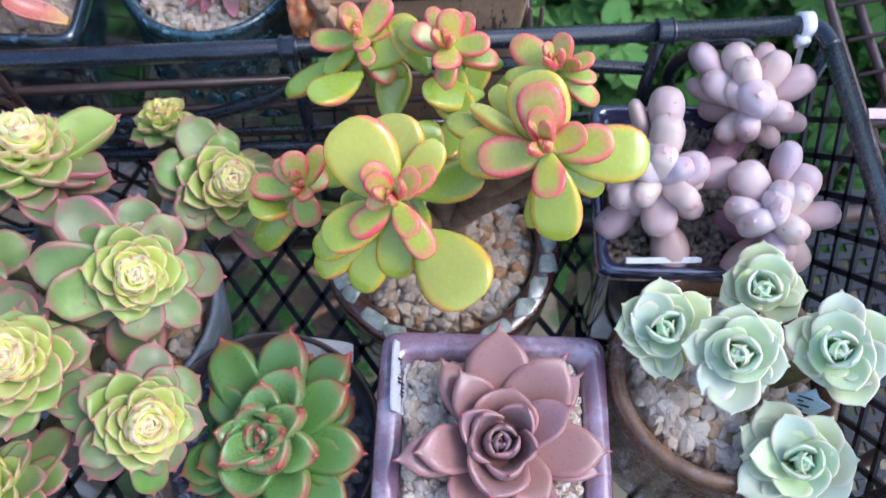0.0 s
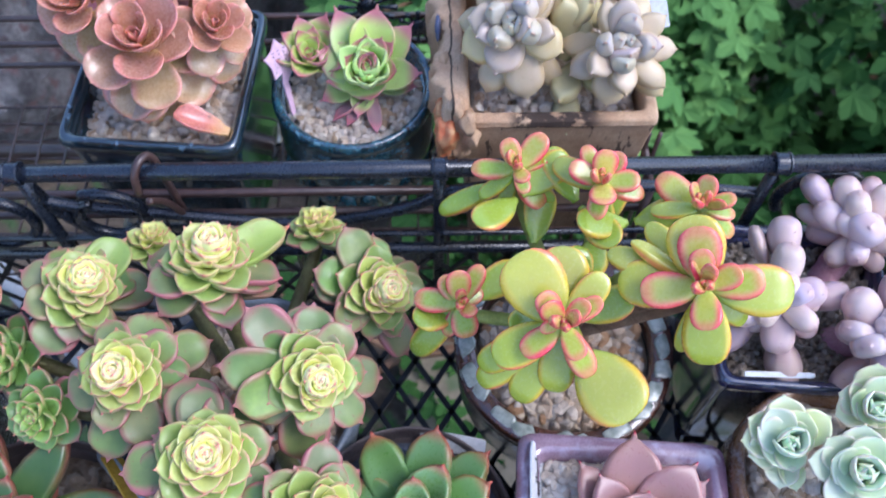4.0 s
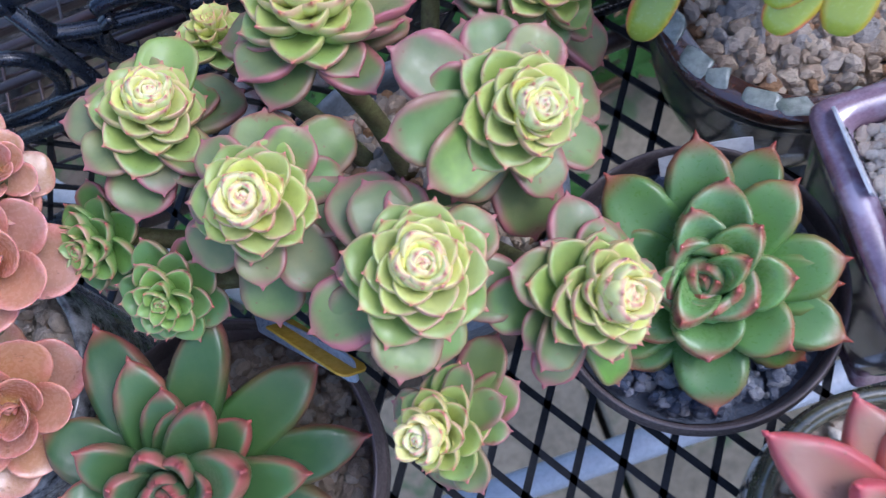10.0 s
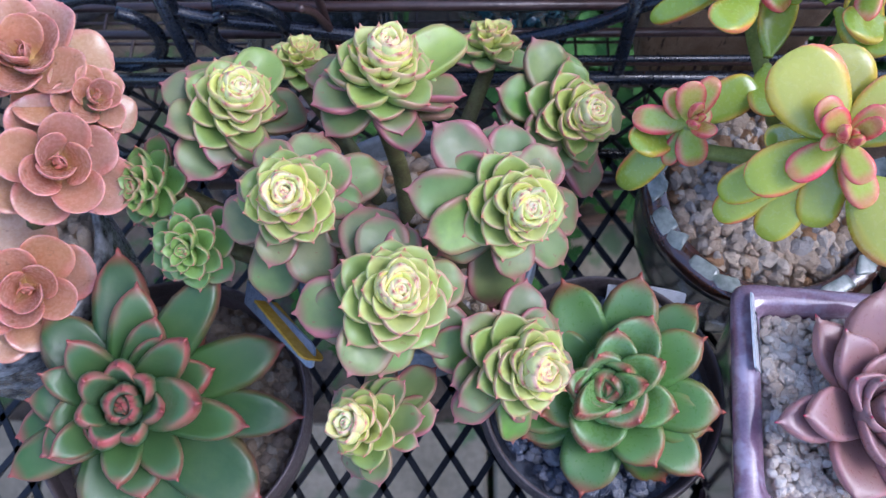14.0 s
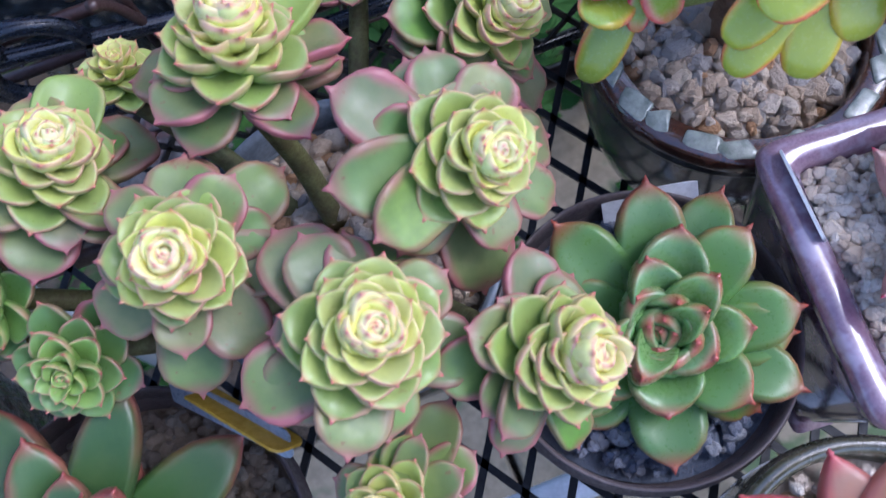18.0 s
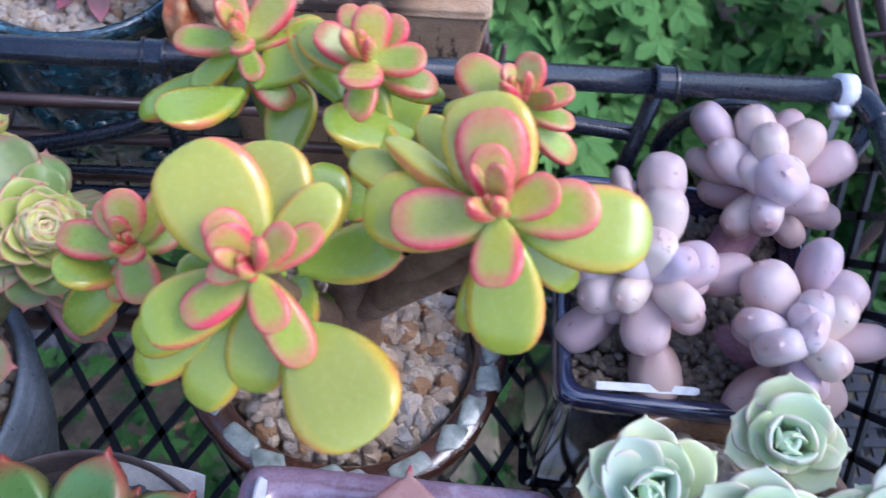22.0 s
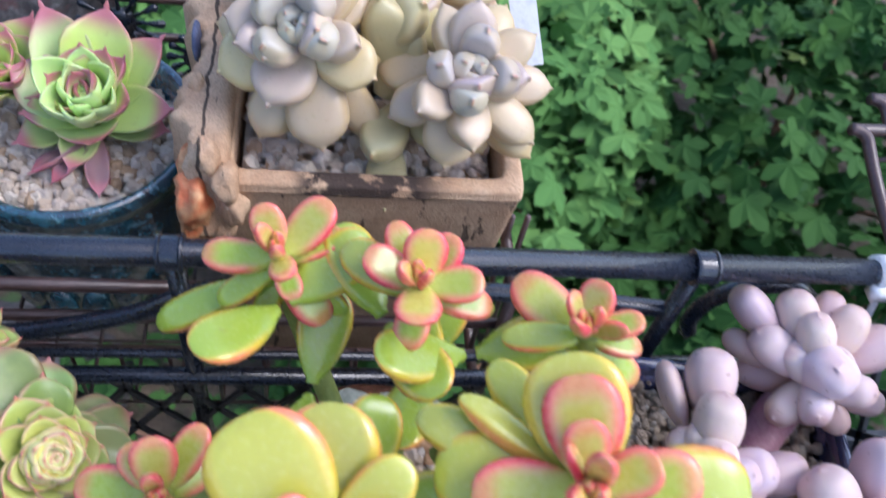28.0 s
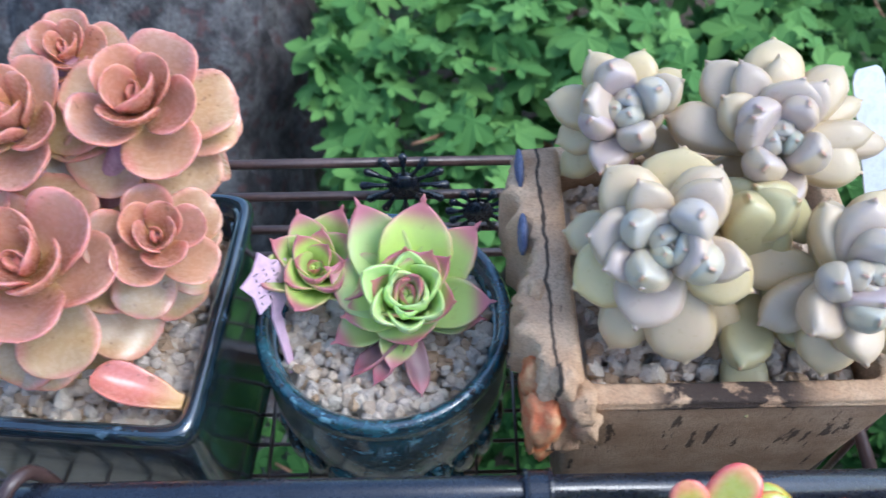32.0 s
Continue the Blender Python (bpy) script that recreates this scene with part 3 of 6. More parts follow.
def gravel(name, label, centre, z, a, b, corner, sizes, count, material, turn=0.0, seed=1, mound=0.002):
    """A bed of small broken stones lying on one another inside a pot."""
    rng, grit = random.Random(seed), np.random.RandomState(seed)
    bm = bmesh.new()
    bmesh.ops.create_icosphere(bm, subdivisions=2, radius=1.0)
    unit = np.array([v.co[:] for v in bm.verts])
    tri = [tuple(v.index for v in f.verts) for f in bm.faces]
    bm.free()
    pieces = []
    c, s = math.cos(radians(turn)), math.sin(radians(turn))
    count = int(count * 2.3)
    base_v, base_f = loft((0, 0), [(z - 0.012, a * 0.99, b * 0.99, corner), (z - 0.0065, a * 0.99, b * 0.99, corner)], 0, 40)
    base_v = np.column_stack([centre[0] + base_v[:, 0] * c - base_v[:, 1] * s, centre[1] + base_v[:, 0] * s + base_v[:, 1] * c, base_v[:, 2]])
    pieces.append((base_v, base_f))
    n = 0
    while n < count:
        x, y = rng.uniform(-1, 1), rng.uniform(-1, 1)
        if abs(x) ** (2 + (1 - corner) * 14) + abs(y) ** (2 + (1 - corner) * 14) > 0.93:
            continue
        n += 1
        r = rng.uniform(*sizes) * (1.35 if rng.random() < 0.12 else 1) / 2
        shape = np.array([rng.uniform(0.75, 1.25), rng.uniform(0.7, 1.1), rng.uniform(0.6, 0.95)])
        far = np.ones(len(unit)) * 1.08
        for _ in range(9):  # broken faces
            face = Vector((rng.gauss(0, 1), rng.gauss(0, 1), rng.gauss(0, 1))).normalized()
            far = np.minimum(far, rng.uniform(0.66, 0.95) / (unit @ np.array(face)).clip(0.05, 1))
        v = unit * (far * grit.uniform(0.86, 1.12, len(unit)))[:, None] * shape * r * 1.12
        e = np.array(Euler((rng.uniform(0, 6), rng.uniform(0, 6), rng.uniform(0, 6))).to_matrix())
        top = z + mound * (1 - x * x - y * y) + rng.uniform(-0.55, 0.3) * sizes[1] - r * 0.3
        lx, ly = x * (a - r), y * (b - r)
        pieces.append((v @ e.T + np.array([centre[0] + lx * c - ly * s, centre[1] + lx * s + ly * c, top]), tri))
    v, f = joined(pieces)
    return tagged(new(name, mesh_of(name, v, f, material, None, False)), label, "gravel", "", "stuff")


# ---- leaves ----
def leaf_arrays(a, b, thick, cup=0.0, curl=0.0, mucro=0.0, base=0.2, rows=15, cols=16, keel=0.0, top=0.7, wave=0.0, point=0.0):
    """A fleshy leaf one long along y and one wide; a and b set where it is widest and how blunt it ends."""
    peak = (a / (a + b)) ** a * (b / (a + b)) ** b
    s = (1 - np.cos(np.pi * np.linspace(0, 1, rows))) / 2
    body = s.clip(1e-5, 1 - 1e-5)
    w = np.maximum(body ** a * (1 - body) ** b / peak, base * (1 - s) ** 0.7 * (s < a / (a + b)))
    if point:
        p = a / (a + b)
        w = np.where(s < p, base + (1 - base) * np.sin(np.pi / 2 * (s / p).clip(0, 1)) ** 1.1, 1 - ((s - p).clip(0, 1) / (1 - p)) ** point)
    w[0] = base * 0.8
    th = thick * (0.6 + 0.4 * np.sin(np.pi * (0.12 + 0.72 * s))) * np.minimum(1, ((1 - s) / 0.16 + 0.03)) ** 0.5
    y = s * (1 - mucro)
    if mucro:
        y = np.append(y, [1 - mucro * 0.75, 1.0])
        w = np.append(w, [0.07, 0.008])
        th = np.append(th, [thick * 0.2, thick * 0.04])
        w[-3] = max(w[-3], 0.09)
        th[-3] = thick * 0.3
    verts, uvs = [], []
    for yy, ww, tt in zip(y, w, th):
        for k in range(cols):
            t = 2 * math.pi * k / cols
            c, sn = math.cos(t), math.sin(t)
            c = math.copysign(abs(c) ** 0.85, c)
            x = 0.5 * ww * c
            z = tt * 0.5 * math.copysign(abs(sn) ** 0.72, sn) * (top if sn > 0 else 1.0 + keel * (1 - abs(c)))
            z += cup * (2 * x) ** 2 + curl * yy * yy + wave * math.sin(yy * 9 + 2 * x) * abs(x)
            verts.append((x, yy, z))
            uvs.append((abs(c), yy))
    return np.array(verts), grid_faces(len(y), cols) + [tuple(range(cols))[::-1], tuple(range((len(y) - 1) * cols, len(y) * cols))], np.array(uvs)


def leaf_set(a, b, thick, cup, curl, mucro, base, wave=0.0, top=0.7, young=0.3, point=0.0, scoop=0.26):
    """Five shapes of one kind: half-raised, raised, spread, a plump young one and a deep scoop."""
    return [leaf_arrays(a, b, thick, cup, curl, mucro, base, wave=wave, top=top, point=point), leaf_arrays(a * 1.05, b, thick * 1.1, cup * 1.4, curl * 1.7, mucro, base, wave=-wave, top=top, point=point),
            leaf_arrays(a * 1.02, b * 0.98, thick * 0.8, cup * 0.5, curl * 0.35, mucro * 0.8, base, wave=wave * 1.5, top=top, point=point * 1.25), leaf_arrays(0.5, 0.46, young, cup * 0.5, 0.12, mucro * 0.6, 0.5, top=0.8, point=point),
            leaf_arrays(0.60, 0.40, thick * 1.1, scoop, 0.20, mucro * 0.7, 0.75, top=0.7, point=max(2.6, point))]


LEAF = {
    "aeonium": leaf_set(0.60, 0.40, 0.28, 0.20, 0.20, 0.05, 0.5, 0.05, 0.6, 0.32, 2.7, 0.24),
    "agavoides": leaf_set(0.62, 0.40, 0.38, 0.12, 0.20, 0.04, 0.6, 0.0, 0.7, 0.40, 3.2),
    "lipstick": leaf_set(0.56, 0.44, 0.30, 0.10, 0.22, 0.03, 0.6, 0.0, 0.8, 0.34, 3.0, 0.15),
    "mauve": leaf_set(0.60, 0.40, 0.24, 0.09, 0.14, 0.05, 0.55, 0.06, 0.75, 0.4, 2.4),
    "jade": leaf_set(0.72, 0.42, 0.19, 0.03, 0.10, 0.0, 0.25, 0.02, 0.9),
    "small_jade": leaf_set(0.66, 0.44, 0.25, 0.04, 0.14, 0.0, 0.3, 0.0, 0.9),
    "pachy": leaf_set(0.50, 0.38, 0.60, 0.0, 0.08, 0.015, 0.45, 0.0, 1.0, 0.5),
    "glauca": leaf_set(0.60, 0.36, 0.22, 0.18, 0.18, 0.04, 0.6, 0.06, 0.75, 0.46, 3.0, 0.22),
    "grapto": leaf_set(0.58, 0.42, 0.58, 0.06, 0.24, 0.035, 0.45, 0.0, 0.70, 0.5, 2.5, 0.06),
    "orange": leaf_set(0.62, 0.42, 0.17, 0.20, 0.28, 0.02, 0.42, 0.07, 0.7),
    "semper": leaf_set(0.60, 0.40, 0.13, 0.16, 0.14, 0.06, 0.7, 0.03, 0.7, 0.22, 1.9),
    "red": leaf_set(0.5, 0.5, 0.26, 0.08, 0.10, 0.03, 0.6, 0.0, 0.8, 0.34, 1.9),
}
LEAF_CURL = {"aeonium": 0.20, "agavoides": 0.20, "lipstick": 0.22, "mauve": 0.14, "jade": 0.10, "small_jade": 0.14, "pachy": 0.08, "glauca": 0.18, "grapto": 0.24, "orange": 0.28, "semper": 0.14, "red": 0.10}
LEAF_SKIN = {"agavoides": ("agavoides", "agavoides", "agavoides", "heart", "heart"), "lipstick": ("lipstick", "lipstick", "lipstick", "lipstick", "lipstick"), "aeonium": ("aeonium", "aeonium", "aeonium_old", "aeonium_heart", "aeonium_heart"), "jade": ("jade", "jade_young", "jade", "jade_young", "jade_young"), "small_jade": ("jade_young", "jade_young", "jade", "jade_young", "jade_young"), "semper": ("semper", "semper", "semper", "semper_young", "semper_young")}
LEAF_MESH = {k: [mesh_of(k + "_leaf", v, f, LEAF_SKIN.get(k, (k,) * 5)[i], uv) for i, (v, f, uv) in enumerate(rows)] for k, rows in LEAF.items()}


def frame_of(axis):
    a = Vector(axis).normalized()
    u = (Vector((1, 0, 0)) - a * a.x).normalized()
    return a, u, a.cross(u)


def leaf_pose(centre, axis, az, length, el, width, drop, root=0.0, twist=0.0, flat=1.0):
    """Pose of a leaf of a rosette: az turns round the axis, el lifts it from the plane; metres."""
    a, u, v = frame_of(axis)
    radial = u * math.cos(radians(az)) + v * math.sin(radians(az))
    d = radial * math.cos(radians(el)) + a * math.sin(radians(el))
    n = a * math.cos(radians(el)) - radial * math.sin(radians(el))
    if twist:
        n = Matrix.Rotation(radians(twist), 3, d) @ n
    x = d.cross(n)
    b = Vector(centre) - a * drop + d * root
    m = Matrix((x * width, d * (length - root), n * length * flat)).transposed().to_4x4()
    m.translation = b
    return m


def blend(a, b, f):
    return tuple(p + (q - p) * f for p, q in zip(a, b))


def rosette(kind, plant, centre, axis, leaves, inner, outer, heart_size, heart_count=13, start=0.0, wide=0.62, lift=(35, 84), seed=1, centre_up=0.0, flat=1.0, young=None, old=None, longest=99, young_under=0, fade=0.9, scooped=99, rings=()):
    """A rosette of leaves (az, length, el, width, drop) in degrees and millimetres round a bud of young leaves."""
    rng = random.Random(seed)
    a = Vector(axis).normalized()
    mid = Vector(centre) + a * centre_up
    young = young or blend(inner, (0.70, 0.74, 0.34), 0.25)
    core = part("rosette", LEAF_MESH[kind][3], plant, "", leaf_pose(mid, axis, start, heart_size * 0.55, 86, heart_size * 0.4, 0))
    core.color = (*young, 1)
    for i in range(heart_count):
        f = i / max(1, heart_count - 1)
        ln = heart_size * (1 - 0.42 * f)
        m = leaf_pose(mid, axis, start + i * 137.508 + rng.uniform(-6, 6), ln, lift[0] + (lift[1] - lift[0]) * f ** 0.8, ln * wide * (1 - 0.2 * f), -0.10 * heart_size * f, 0, rng.uniform(-8, 8), flat)
        ob = part("young_leaf", LEAF_MESH[kind][3 if f > 0.3 else 1], core, "", m)
        ob.color = (*blend(inner, young, f), 1)
    for k, (count, out, ln, el, wd, rise) in enumerate(rings):
        for i in range(count):
            az = start + 52 * k + (i + rng.uniform(-0.12, 0.12)) * 360 / count
            s = rng.uniform(0.92, 1.08)
            m = leaf_pose(mid, axis, az, ln * s / 1000, el + rng.uniform(-4, 4), wd * s / 1000, -rise / 1000, 0, rng.uniform(-10, 10), flat)
            m.translation += (frame_of(axis)[1] * math.cos(radians(az)) + frame_of(axis)[2] * math.sin(radians(az))) * out / 1000
            ob = part("leaf", LEAF_MESH[kind][4], core, "", m)
            ob.color = (*(h * rng.uniform(0.92, 1.08) for h in blend(young, inner, (k + 0.5) / (len(rings) + 0.5))), 1)
    for az, ln, el, wd, drop, *turned in leaves:
        f = max(0.0, min(1.0, (el + 5) / 55))
        c = blend(outer, inner, f ** fade)
        if old and el < 8:
            c = blend(c, old, rng.uniform(0.0, 0.5))
        shade = rng.uniform(0.86, 1.12)
        which = 4 if el >= scooped else 1 if el > 30 or ln < young_under else (0 if el > 6 else 2)
        m = leaf_pose(centre, axis, az, ln / 1000, el - math.degrees(math.atan(0.20 if which == 4 else LEAF_CURL[kind] * (1.0, 1.7, 0.35)[which])), wd / 1000 * (1.25 if which == 4 else 1), drop / 1000, max(0.0, ln - longest) / 1000, turned[0] if turned else rng.uniform(-9, 9), flat)
        ob = part("leaf", LEAF_MESH[kind][which], core, "", m)
        ob.color = (c[0] * shade, c[1] * shade, c[2] * rng.uniform(0.9, 1.1), 1)
    return core


def spiral(count, size, el=(5, 50), wide=0.6, start=0.0, shrink=0.5, drop=(6, 0), seed=1, taper=0.0):
    """Leaves by the golden angle, from the oldest to the youngest; size in millimetres."""
    rng = random.Random(seed)
    rows = []
    for i in range(count):
        f = i / (count - 1)
        ln = size * (1 - shrink * f) * rng.uniform(0.92, 1.06)
        rows.append((start + i * 137.508 + rng.uniform(-7, 7), ln, el[0] + (el[1] - el[0]) * f + rng.uniform(-4, 4), ln * (wide - taper * f) * rng.uniform(0.92, 1.08), drop[0] + (drop[1] - drop[0]) * f))
    return rows


def stem(plant, points, r0, r1, material="stem", name="stem", rings=0):
    p = smooth_path(points, 20)
    rr = np.linspace(r0, r1, len(p))
    if rings:
        rr = rr * (1 + 0.09 * np.abs(np.sin(np.linspace(0, rings * math.pi, len(p)))))
    v, f = tube(p, rr, 12)
    return part(name, mesh_of(name, v, f, material), plant)

# ---- leaves of the larger rosettes: centre, axis, then (turn, length, lift, width, drop) in degrees and mm ----
MAUVE = ((0.0270, 0.0858, 0.8836), (0.09, -0.13, 0.985), [
    (86, 52.4, 22, 23.1, 4), (50, 49.7, 24, 22.4, 3), (36, 49.7, 12, 15.5, 6), (-6, 48.7, 18, 18.2, 4), (-19, 47.0, 14, 12.2, 6), (-57, 35.2, 30, 16.7, 2),
    (-68, 48.2, 22, 20.3, 4), (-116, 39.3, 20, 23.1, 4), (-174, 46.5, 18, 14.9, 4), (-175, 40.7, 28, 16.7, 2), (121, 44.3, 14, 14.9, 5), (118, 38.2, 28, 15.9, 3),
    (75, 29.1, 40, 17.5, 1), (24, 38.3, 36, 14.9, 1), (145, 28.9, 48, 11.8, 1), (-109, 30.3, 42, 17.7, 1), (127, 19.3, 58, 11.6, 0), (7, 24.4, 58, 10.1, 0),
    (-52, 25.9, 56, 13.0, 0), (-151, 18.1, 56, 13.2, 0),
])
AGAVOIDES = ((-0.0719, 0.0985, 0.8637), (-0.13, -0.17, 0.975), [
    (110, 51.3, 20, 23.0, 4), (73, 52.2, 20, 23.1, 4), (41, 52.9, 8, 20.1, 5), (27, 46.8, 18, 21.3, 3), (-10, 47.9, 14, 22.5, 4), (-45, 50.5, 12, 20.2, 5),
    (-106, 45.2, 14, 24.6, 4), (-150, 41.3, 12, 19.1, 5), (-157, 33.0, 28, 18.2, 2), (133, 35.9, 20, 17.8, 3), (57, 40.2, 34, 17.9, 2), (-17, 33.8, 34, 15.3, 1),
    (-59, 38.9, 26, 22.2, 3), (-109, 32.2, 36, 19.1, 1), (82, 33.3, 46, 14.6, 1), (24, 34.3, 46, 13.0, 1), (-50, 28.1, 52, 17.5, 0), (169, 27.6, 52, 11.9, 0),
    (5, 28.8, 60, 9.8, 0), (-140, 31.9, 60, 11.2, 0),
])
LIPSTICK = ((-0.2713, 0.0906, 0.8655), (0.2, -0.21, 0.95), [
    (-3, 72.2, 10, 15.6, 4), (22, 69.5, 12, 17.6, 4), (57, 69.1, 20, 15.3, 4), (89, 53.3, 24, 15.5, 4), (97, 65.8, 10, 18.0, 6), (136, 51.1, 10, 18.1, 4),
    (177, 40.1, 10, 14.6, 3), (-166, 33.4, 26, 15.2, 2), (-147, 54.2, 5, 14.5, 5), (-145, 38.9, 20, 16.6, 3), (-100, 50.7, 12, 19.5, 4), (-74, 42.2, 26, 17.0, 2),
    (-57, 59.4, 8, 21.0, 5), (-34, 68.3, 10, 23.5, 4), (-8, 58.1, 34, 12.7, 1), (48, 50.6, 48, 12.5, 1), (66, 38.4, 40, 11.6, 2), (1, 51.2, 54, 15.8, 0),
    (-176, 24.0, 48, 11.9, 1), (-121, 25.3, 44, 16.5, 1),
])
C1 = ((-0.0090, 0.1541, 0.9759), (-0.143, -0.364, 0.92), [
    (122, 34.6, 16, 26.6, 6.8), (89, 32.6, 11, 22.7, 10.5), (49, 26.8, 9, 13.0, 6.0), (126, 17.1, 31, 10.7, 2.2), (129, 14.1, 43, 10.2, 0.8), (41, 15.3, 31, 8.5, 0.8),
    (30, 18.7, 14, 8.4, 3.0), (-175, 11.1, 36, 6.0, 0.8, -25), (-145, 19.8, -1, 11.5, 3.0), (-156, 31.9, -8, 17.4, 6.0), (-64, 15.2, 3, 9.8, 0.8), (-64, 24.1, -18, 11.7, 4.5),
    (-55, 46.6, 9, 28.5, 18.0, -2), (-100, 30.8, -27, 16.0, 9.8), (-124, 40.4, -24, 15.5, 12.0), (-157, 41.0, -17, 14.0, 12.0), (-148, 46.0, -20, 14.0, 13.5),
])
CR = ((0.0459, 0.1636, 0.9886), (-0.3, -0.33, 0.88), [
    (97, 29.9, 19, 23.0, 6.8), (94, 24.9, 23, 17.3, 3.8), (95, 16.9, 37, 10.2, 0.8), (130, 14.7, 55, 5.2, 0.8, 55), (20, 15.4, 16, 10.5, 0.8), (7, 22.6, -3, 14.2, 3.0),
    (-3, 35.4, -16, 21.6, 6.8), (-41, 26.2, -41, 10.1, 9.0), (-178, 25.0, 12, 15.1, 3.0), (172, 34.4, 4, 20.0, 8.2), (157, 41.3, 8, 11.5, 11.2), (148, 34.7, 14, 7.3, 9.0, 40),
    (127, 35.7, 2, 11.3, 13.5), (-90, 17.3, 9, 12.7, 0.8), (-92, 33.2, -25, 19.6, 6.0), (-116, 29.6, -24, 8.6, 9.0),
])
CL = ((-0.0479, 0.1806, 0.9423), (0.038, -0.37, 0.928), [
    (98, 15.9, 32, 11.7, 1.0), (126, 14.9, 16, 9.5, 4.0), (174, 20.3, -6, 11.7, 3.0), (-59, 14.7, 59, 7.7, 0.0), (58, 19.6, 13, 9.6, 6.0), (-77, 15.8, -16, 12.6, 3.0),
    (-111, 16.9, -26, 7.5, 5.0), (-134, 35.3, -32, 14.1, 8.0), (40, 12.9, -16, 11.1, 8.0), (-168, 22.6, -48, 8.1, 10.0),
])
CB1 = ((-0.0214, 0.2372, 0.9653), (-0.081, -0.261, 0.962), [
    (108, 14.4, 35, 9.6, 1.0), (47, 19.9, 15, 12.0, 3.0), (176, 20.3, -3, 10.4, 3.0), (-71, 14.4, 43, 7.7, 0.0), (25, 19.2, -2, 8.1, 6.0), (-71, 11.6, -5, 7.4, 4.0),
    (-154, 21.7, -25, 8.2, 6.0), (-52, 19.4, -23, 11.7, 9.0), (-164, 43.0, -25, 10.8, 12.0), (-30, 21.3, -11, 7.4, 13.0, 35), (-125, 21.1, -44, 7.8, 12.0),
])
CB2 = ((0.0149, 0.2236, 0.9734), (-0.174, -0.225, 0.959), [
    (79, 14.6, 38, 11.6, 1.0), (53, 16.3, 20, 10.3, 5.0), (113, 19.2, 19, 9.1, 6.0), (153, 16.5, 24, 10.4, 2.0), (147, 24.8, 5, 12.4, 8.0), (-1, 15.9, 2, 10.7, 1.0),
    (-11, 19.3, -21, 9.8, 5.0), (0, 21.9, -28, 7.2, 12.0, 30), (-95, 15.7, 32, 12.2, 0.0), (-107, 15.7, -13, 9.6, 4.0), (-93, 21.8, -35, 11.9, 10.0),
])
CB3 = ((0.0565, 0.2104, 0.9740), (-0.28, -0.176, 0.935), [
    (64, 13.5, 34, 9.9, 1.0), (120, 11.1, 40, 6.6, 1.0, 30), (4, 14.2, 4, 7.8, 1.0), (-10, 12.0, 38, 5.3, 0.0, 40), (-14, 14.8, -24, 7.4, 4.0), (-33, 20.3, -45, 9.1, 7.0),
    (135, 24.8, 14, 13.8, 9.0), (178, 22.0, 6, 8.6, 5.0), (-154, 13.4, -55, 9.5, 9.0),
])
PT = ((0.1555, 0.2288, 0.9108), (-0.36, -0.46, 0.8), [
    (91, 27.2, 34, 12.6, 0.0), (49, 23.0, 70, 18.4, 0.0), (58, 30.3, 6, 13.6, 2.0), (101, 32.9, 14, 14.8, 3.0), (127, 40.9, 10, 13.0, 4.0), (137, 28.0, 23, 13.9, 1.0),
    (30, 33.1, -7, 15.3, 3.0), (-18, 27.3, -17, 11.1, 5.0), (-99, 15.2, 16, 12.2, 4.0), (74, 32.5, -2, 11.9, 5.0), (150, 32.5, 5, 10.5, 8.0),
])
PR = ((0.1550, 0.1722, 0.9088), (-0.25, -0.33, 0.91), [
    (72, 21.1, 45, 12.5, 1.0), (70, 21.2, 82, 8.9, 0.0), (-169, 24.8, 59, 10.9, 0.0), (-36, 17.7, 31, 11.1, 1.0), (3, 29.1, -5, 12.9, 4.0), (49, 29.0, 9, 15.7, 3.0),
    (74, 36.2, 10, 12.2, 5.0), (118, 30.5, 21, 16.7, 3.0), (160, 26.0, 38, 10.8, 2.0), (-135, 32.7, -15, 11.4, 7.0), (-62, 26.5, -18, 14.9, 6.0), (-89, 24.3, -31, 13.0, 9.0),
])
PL = ((0.1065, 0.1920, 0.9151), (-0.3, -0.32, 0.9), [
    (75, 30.1, 25, 15.3, 2.0), (81, 42.9, 6, 16.4, 8.0), (72, 20.9, 61, 13.6, 0.0), (13, 22.6, 10, 15.4, 3.0), (-158, 25.5, 22, 12.2, 3.0), (-96, 25.6, 2, 16.2, 4.0),
    (-146, 37.1, -13, 14.3, 8.0), (-88, 41.7, -21, 18.0, 10.0), (7, 36.6, -20, 14.7, 9.0), (103, 40.2, 5, 8.1, 10.0), (113, 20.1, 26, 12.4, 4.0),
])
GA = ((-0.0177, 0.3156, 0.9732), (-0.2, -0.6, 0.775), [
    (113, 22.8, 27, 11.8, 1.0), (128, 29.1, 8, 16.8, 4.0), (79, 29.9, -9, 22.4, 6.0), (58, 27.0, 2, 15.0, 2.0), (172, 24.6, 22, 17.1, 2.0), (-156, 30.4, 3, 18.6, 5.0),
    (171, 31.2, -5, 14.1, 8.0), (-130, 19.1, 47, 10.7, 0.0), (-16, 18.8, 64, 13.5, 0.0), (55, 15.2, 46, 8.4, 0.0), (124, 16.0, 49, 10.8, 0.0), (-113, 25.7, 12, 18.2, 3.0),
    (-82, 36.4, -10, 18.7, 6.0), (-30, 26.8, -2, 16.3, 3.0), (-118, 37.0, -13, 15.0, 9.0), (-55, 39.3, -26, 11.8, 11.0),
])
